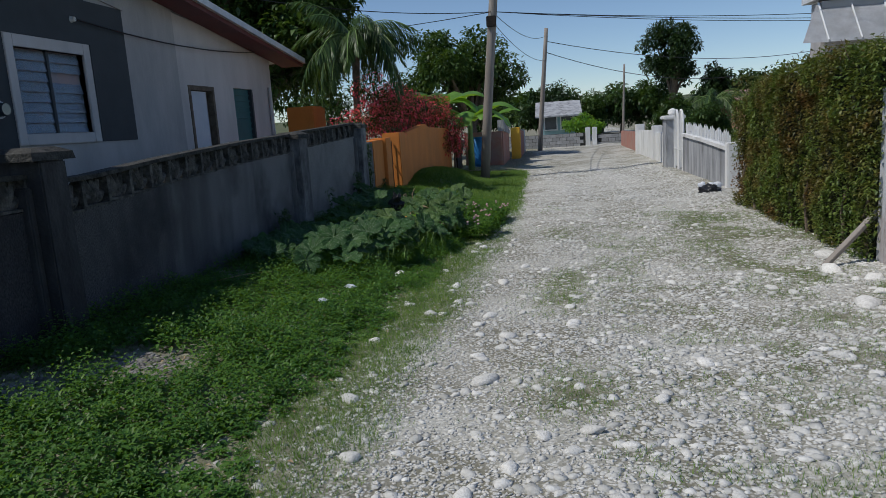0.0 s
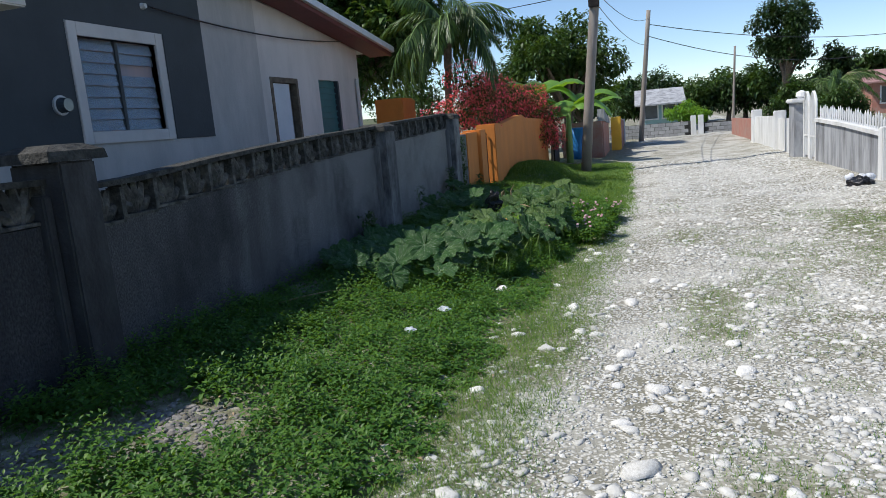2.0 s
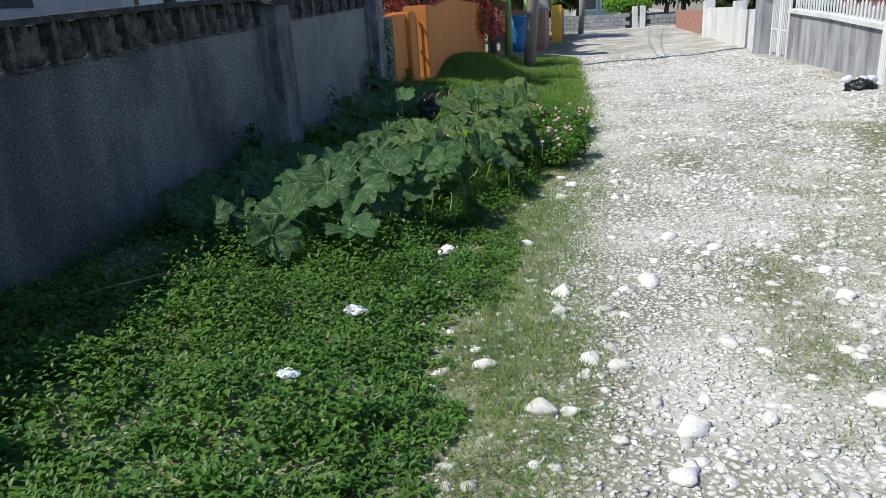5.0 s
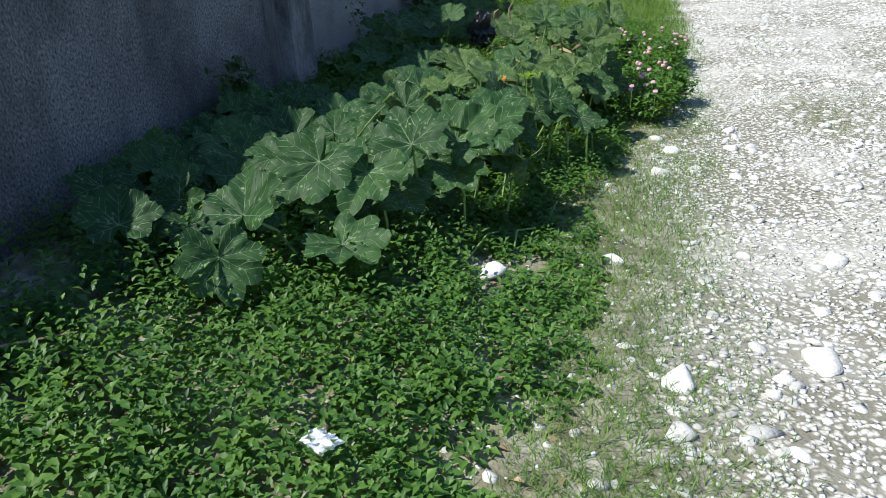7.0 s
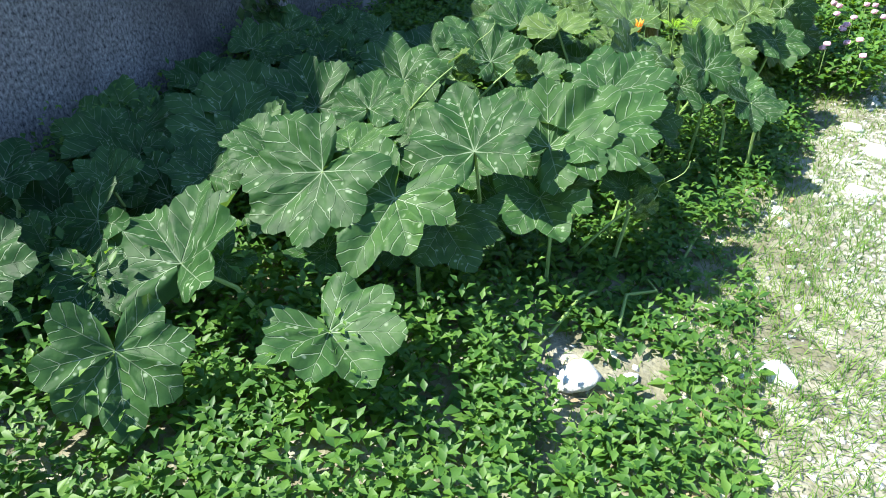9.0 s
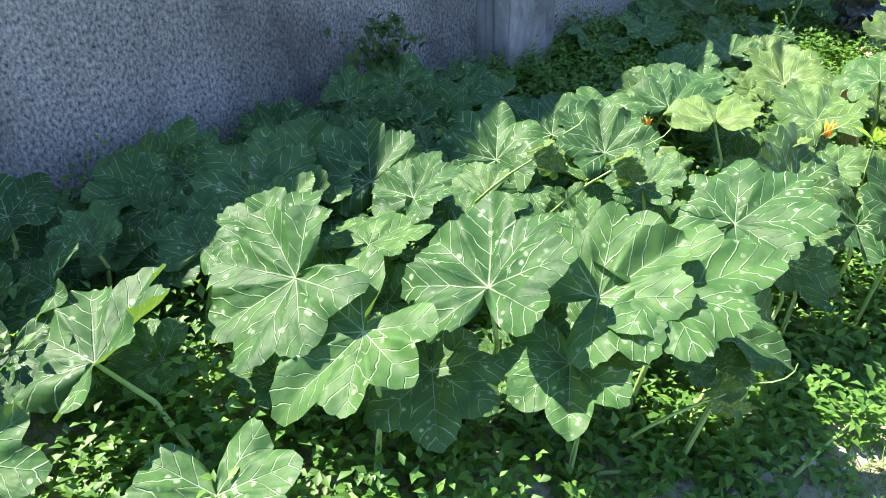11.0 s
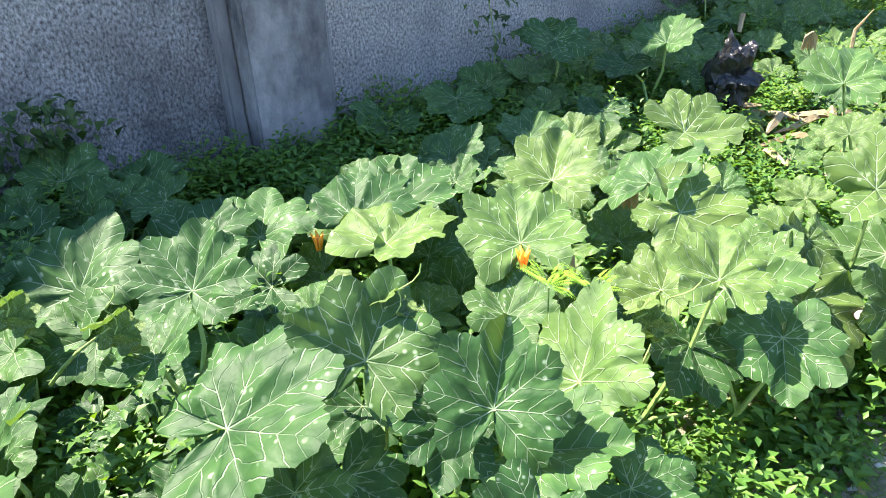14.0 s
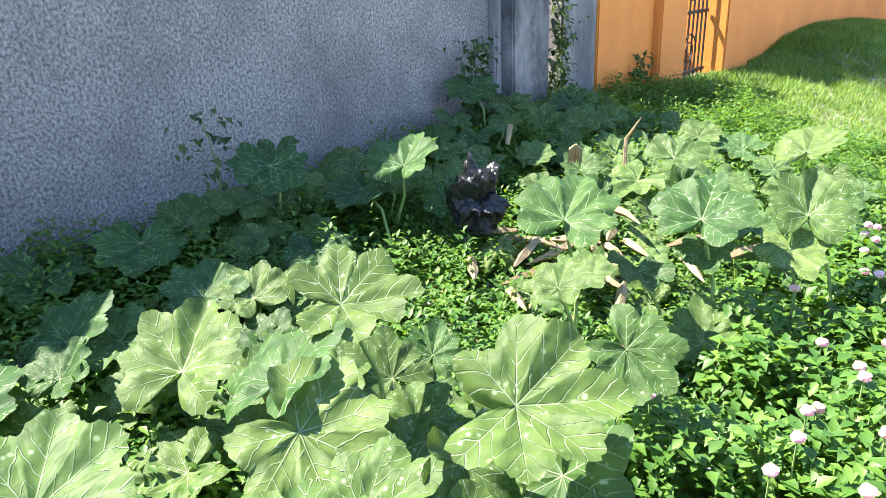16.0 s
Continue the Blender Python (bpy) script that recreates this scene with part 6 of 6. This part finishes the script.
# ---- litter ----
def crumpled(name, at, size, material, label, category, seed, flat=0.5):
    t = thing(name, at, label, category)
    bm = bmesh.new()
    bmesh.ops.create_icosphere(bm, subdivisions=4, radius=1.0)
    s = Vector((seed * 1.7, 0, 0))
    for v in bm.verts:
        k = 0.7 + 0.55 * noise.noise(v.co * 1.9 + s) + 0.28 * abs(noise.noise(v.co * 4.5 + s))
        v.co = Vector(at) + Vector((v.co.x * k * size[0], v.co.y * k * size[1], v.co.z * k * size[2]))
    part("sheet", bm, material, t, smooth=False)


crumpled("plastic_wrapper", (-1.99, 6.57, -0.02), (0.055, 0.04, 0.025), M_PLASTIC, "crumpled white printed plastic wrapper on the weeds", "litter", 3)
crumpled("plastic_wrapper", (-2.05, 5.89, 0.02), (0.05, 0.03, 0.02), M_PLASTIC, "torn white plastic scrap on the weeds", "litter", 5)
crumpled("black_bag", (-2.62, 11.78, 0.21), (0.14, 0.10, 0.18), M_BLACK, "crumpled black plastic bag among the leaves", "bag", 7)


# ---- shrub with pink flowers, dead leaves and small growth ----
def lantana():
    t = thing("lantana_shrub", (-1.35, 11.0, -0.2), "low lantana shrub with pale pink flower heads", "shrub")
    g = np.random.default_rng(61)
    cs, rs = [], []
    for _ in range(40):
        x, y = g.uniform(-1.62, -0.90), g.uniform(10.5, 13.0)
        cs.append((x, y, float(gz(x, y)) + 0.14 + 0.05 * g.random()))
        rs.append((0.17, 0.17, 0.13))
    n = 11000
    c, r = np.array(cs), np.array(rs)
    k = g.integers(len(c), size=n)
    d = g.normal(size=(n, 3))
    d /= np.linalg.norm(d, axis=1)[:, None]
    p = c[k] + d * r[k] * (0.4 + 0.6 * g.random(n)[:, None])
    L = g.uniform(0.03, 0.06, n)
    v, f = leaves(p, g.uniform(0, 6.28, n), g.normal(0.1, 0.4, n), L, L * 0.62)
    part("foliage", mesh_of("foliage", v, f, M_WEED), M_WEED, t)
    for _ in range(56):
        i = int(g.integers(len(c)))
        q = c[i] + np.array((g.normal(0, 0.1), g.normal(0, 0.1), 0.10 + 0.05 * g.random()))
        bm = bmesh.new()
        bmesh.ops.create_icosphere(bm, subdivisions=2, radius=1.0)
        for w in bm.verts:
            s = 1 + 0.4 * noise.noise(w.co * 4 + Vector(q))
            w.co = Vector(q) + Vector((w.co.x * 0.018 * s, w.co.y * 0.018 * s, w.co.z * 0.012 * s))
        part("flower_head", bm, M_PINKFLOWER, t, "pale pink flower head")
        part("stem", tube([(q[0], q[1], q[2] - 0.16), tuple(q)], 0.0025, 4), M_STEM, t)


lantana()


def dead_leaves():
    g = np.random.default_rng(62)
    t = thing("dead_banana_trash", (-2.35, 12.1, 0.1), "heap of dry shredded banana leaves and stalks", "debris")
    for k in range(26):
        x, y = -2.16 + g.normal(0, 0.2), 12.1 + g.normal(0, 0.28)
        z = float(gz(x, y)) + 0.10 + 0.08 * g.random()
        a, L = g.uniform(0, 6.28), g.uniform(0.15, 0.40)
        pts = [(x + math.cos(a) * L * u, y + math.sin(a) * L * u, z + 0.03 * math.sin(3.1 * u) * g.random()) for u in (0, 0.3, 0.65, 1)]
        part("strip", tube(pts, [0.006, 0.021, 0.018, 0.003], 4), M_DRY, t)
    part("stalk", tube([(-3.0, 12.5, 0.25), (-3.02, 12.55, 0.34)], [0.012, 0.016], 6), M_DRY, t)
    part("stalk", tube([(-2.55, 12.9, 0.05), (-2.56, 12.92, 0.25), (-2.5, 12.95, 0.36)], [0.012, 0.010, 0.003], 6), M_DRY, t)
    n = 900
    x, y = g.uniform(-3.5, -1.3, n), g.uniform(2.5, 13, n)
    L = g.uniform(0.02, 0.05, n)
    v, f = leaves(np.stack([x, y, gz(x, y) + 0.012], 1), g.uniform(0, 6.28, n), g.normal(0, 0.2, n), L, L * 0.5)
    tagged(new("leaf_litter", mesh_of("leaf_litter", v, f, M_DRY)), "scattered small dry brown leaves", "leaf litter", kind="stuff")
    for x, y, z, a in ((-1.72, 10.28, 0.16, 0.4), (-2.2, 10.45, 0.18, 2.0), (-2.05, 9.95, 0.2, 1.2), (-2.6, 12.5, 0.3, 2.2)):
        w = thing("wilted_leaf", (x, y, z), "curled dry tan dead leaf hanging on a vine", "dead leaf")
        bm = bmesh.new()
        for k in range(5):
            b = a + 0.35 * (k - 2)
            tube([(x, y, z), (x + 0.03 * math.cos(b), y + 0.03 * math.sin(b), z - 0.03), (x + 0.05 * math.cos(b), y + 0.05 * math.sin(b), z - 0.10)], [0.006, 0.016, 0.004], 4, bm)
        part("blade", bm, M_DRY, w)


dead_leaves()


def feathery_sprig(x, y, z, seed):
    t = thing("feathery_sprig", (x, y, z), "bright green feathery sprig growing through the vine", "weed")
    g = np.random.default_rng(seed)
    for k in range(9):
        a = k * 0.7 + g.normal(0, 0.2)
        u = np.linspace(0.1, 1, 18)
        p = np.stack([x + 0.075 * u * math.cos(a), y + 0.075 * u * math.sin(a), z + (0.03 + 0.01 * k) * u - 0.03 * u * u], 1)
        P = np.concatenate([p, p])
        yaw = np.concatenate([np.full(18, a + 1.2), np.full(18, a - 1.2)])
        L = np.tile(0.012 * np.sin(np.pi * np.clip(u, 0.1, 0.92)) + 0.003, 2)
        v, f = leaves(P, yaw, np.full(36, 0.05), L, L * 0.32)
        part("frond", mesh_of("frond", v, f, M_SPRIG), M_SPRIG, t)
    part("stem", tube([(x, y, z - 0.3), (x, y, z)], 0.003, 4), M_STEM, t)


M_SPRIG = mat("sprig_leaf", (0.16, 0.32, 0.03), (0.22, 0.40, 0.05), 5, 0.5, 0, island=0.2, trans=0.35)
feathery_sprig(-1.91, 9.76, 0.22, 1)
feathery_sprig(-1.84, 9.83, 0.21, 2)


def wall_creepers():
    for k, (y, z, n) in enumerate(((9.1, 0.32, 260), (11.2, 0.42, 50), (13.0, 0.55, 200), (13.9, 0.6, 420), (15.1, 0.25, 150))):
        t = thing("creeper", (WX + 0.1, y, z - 0.3), "small leafy creeper growing up against the wall", "creeper")
        g = np.random.default_rng(70 + k)
        p = np.stack([WX + 0.06 + 0.08 * g.random(n), y + g.normal(0, 0.09, n), z - 0.25 + g.random(n) * 0.42], 1)
        if k == 3:
            p[:, 2] = 0.1 + g.random(n) * 1.1
        L = g.uniform(0.03, 0.07, n)
        v, f = leaves(p, g.normal(0, 0.9, n), g.normal(-0.3, 0.5, n), L, L * 0.6)
        part("foliage", mesh_of("foliage", v, f, M_TREE), M_TREE, t)
        part("stem", tube([(WX + 0.07, y, z - 0.4), (WX + 0.08, y + 0.03, z - 0.1), (WX + 0.06, y, z + 0.12)], [0.006, 0.005, 0.003], 4), M_STEM, t)


wall_creepers()


st = thing("dry_stick", (-3.05, 6.57, 0.1), "thin bare tan stick lying in the weeds by the wall", "stick")
part("twig", tube([(-3.40, 6.28, 0.10), (-3.2, 6.44, 0.13), (-3.0, 6.6, 0.14), (-2.85, 6.74, 0.12)], [0.007, 0.006, 0.005, 0.003], 5), M_DRY, st)
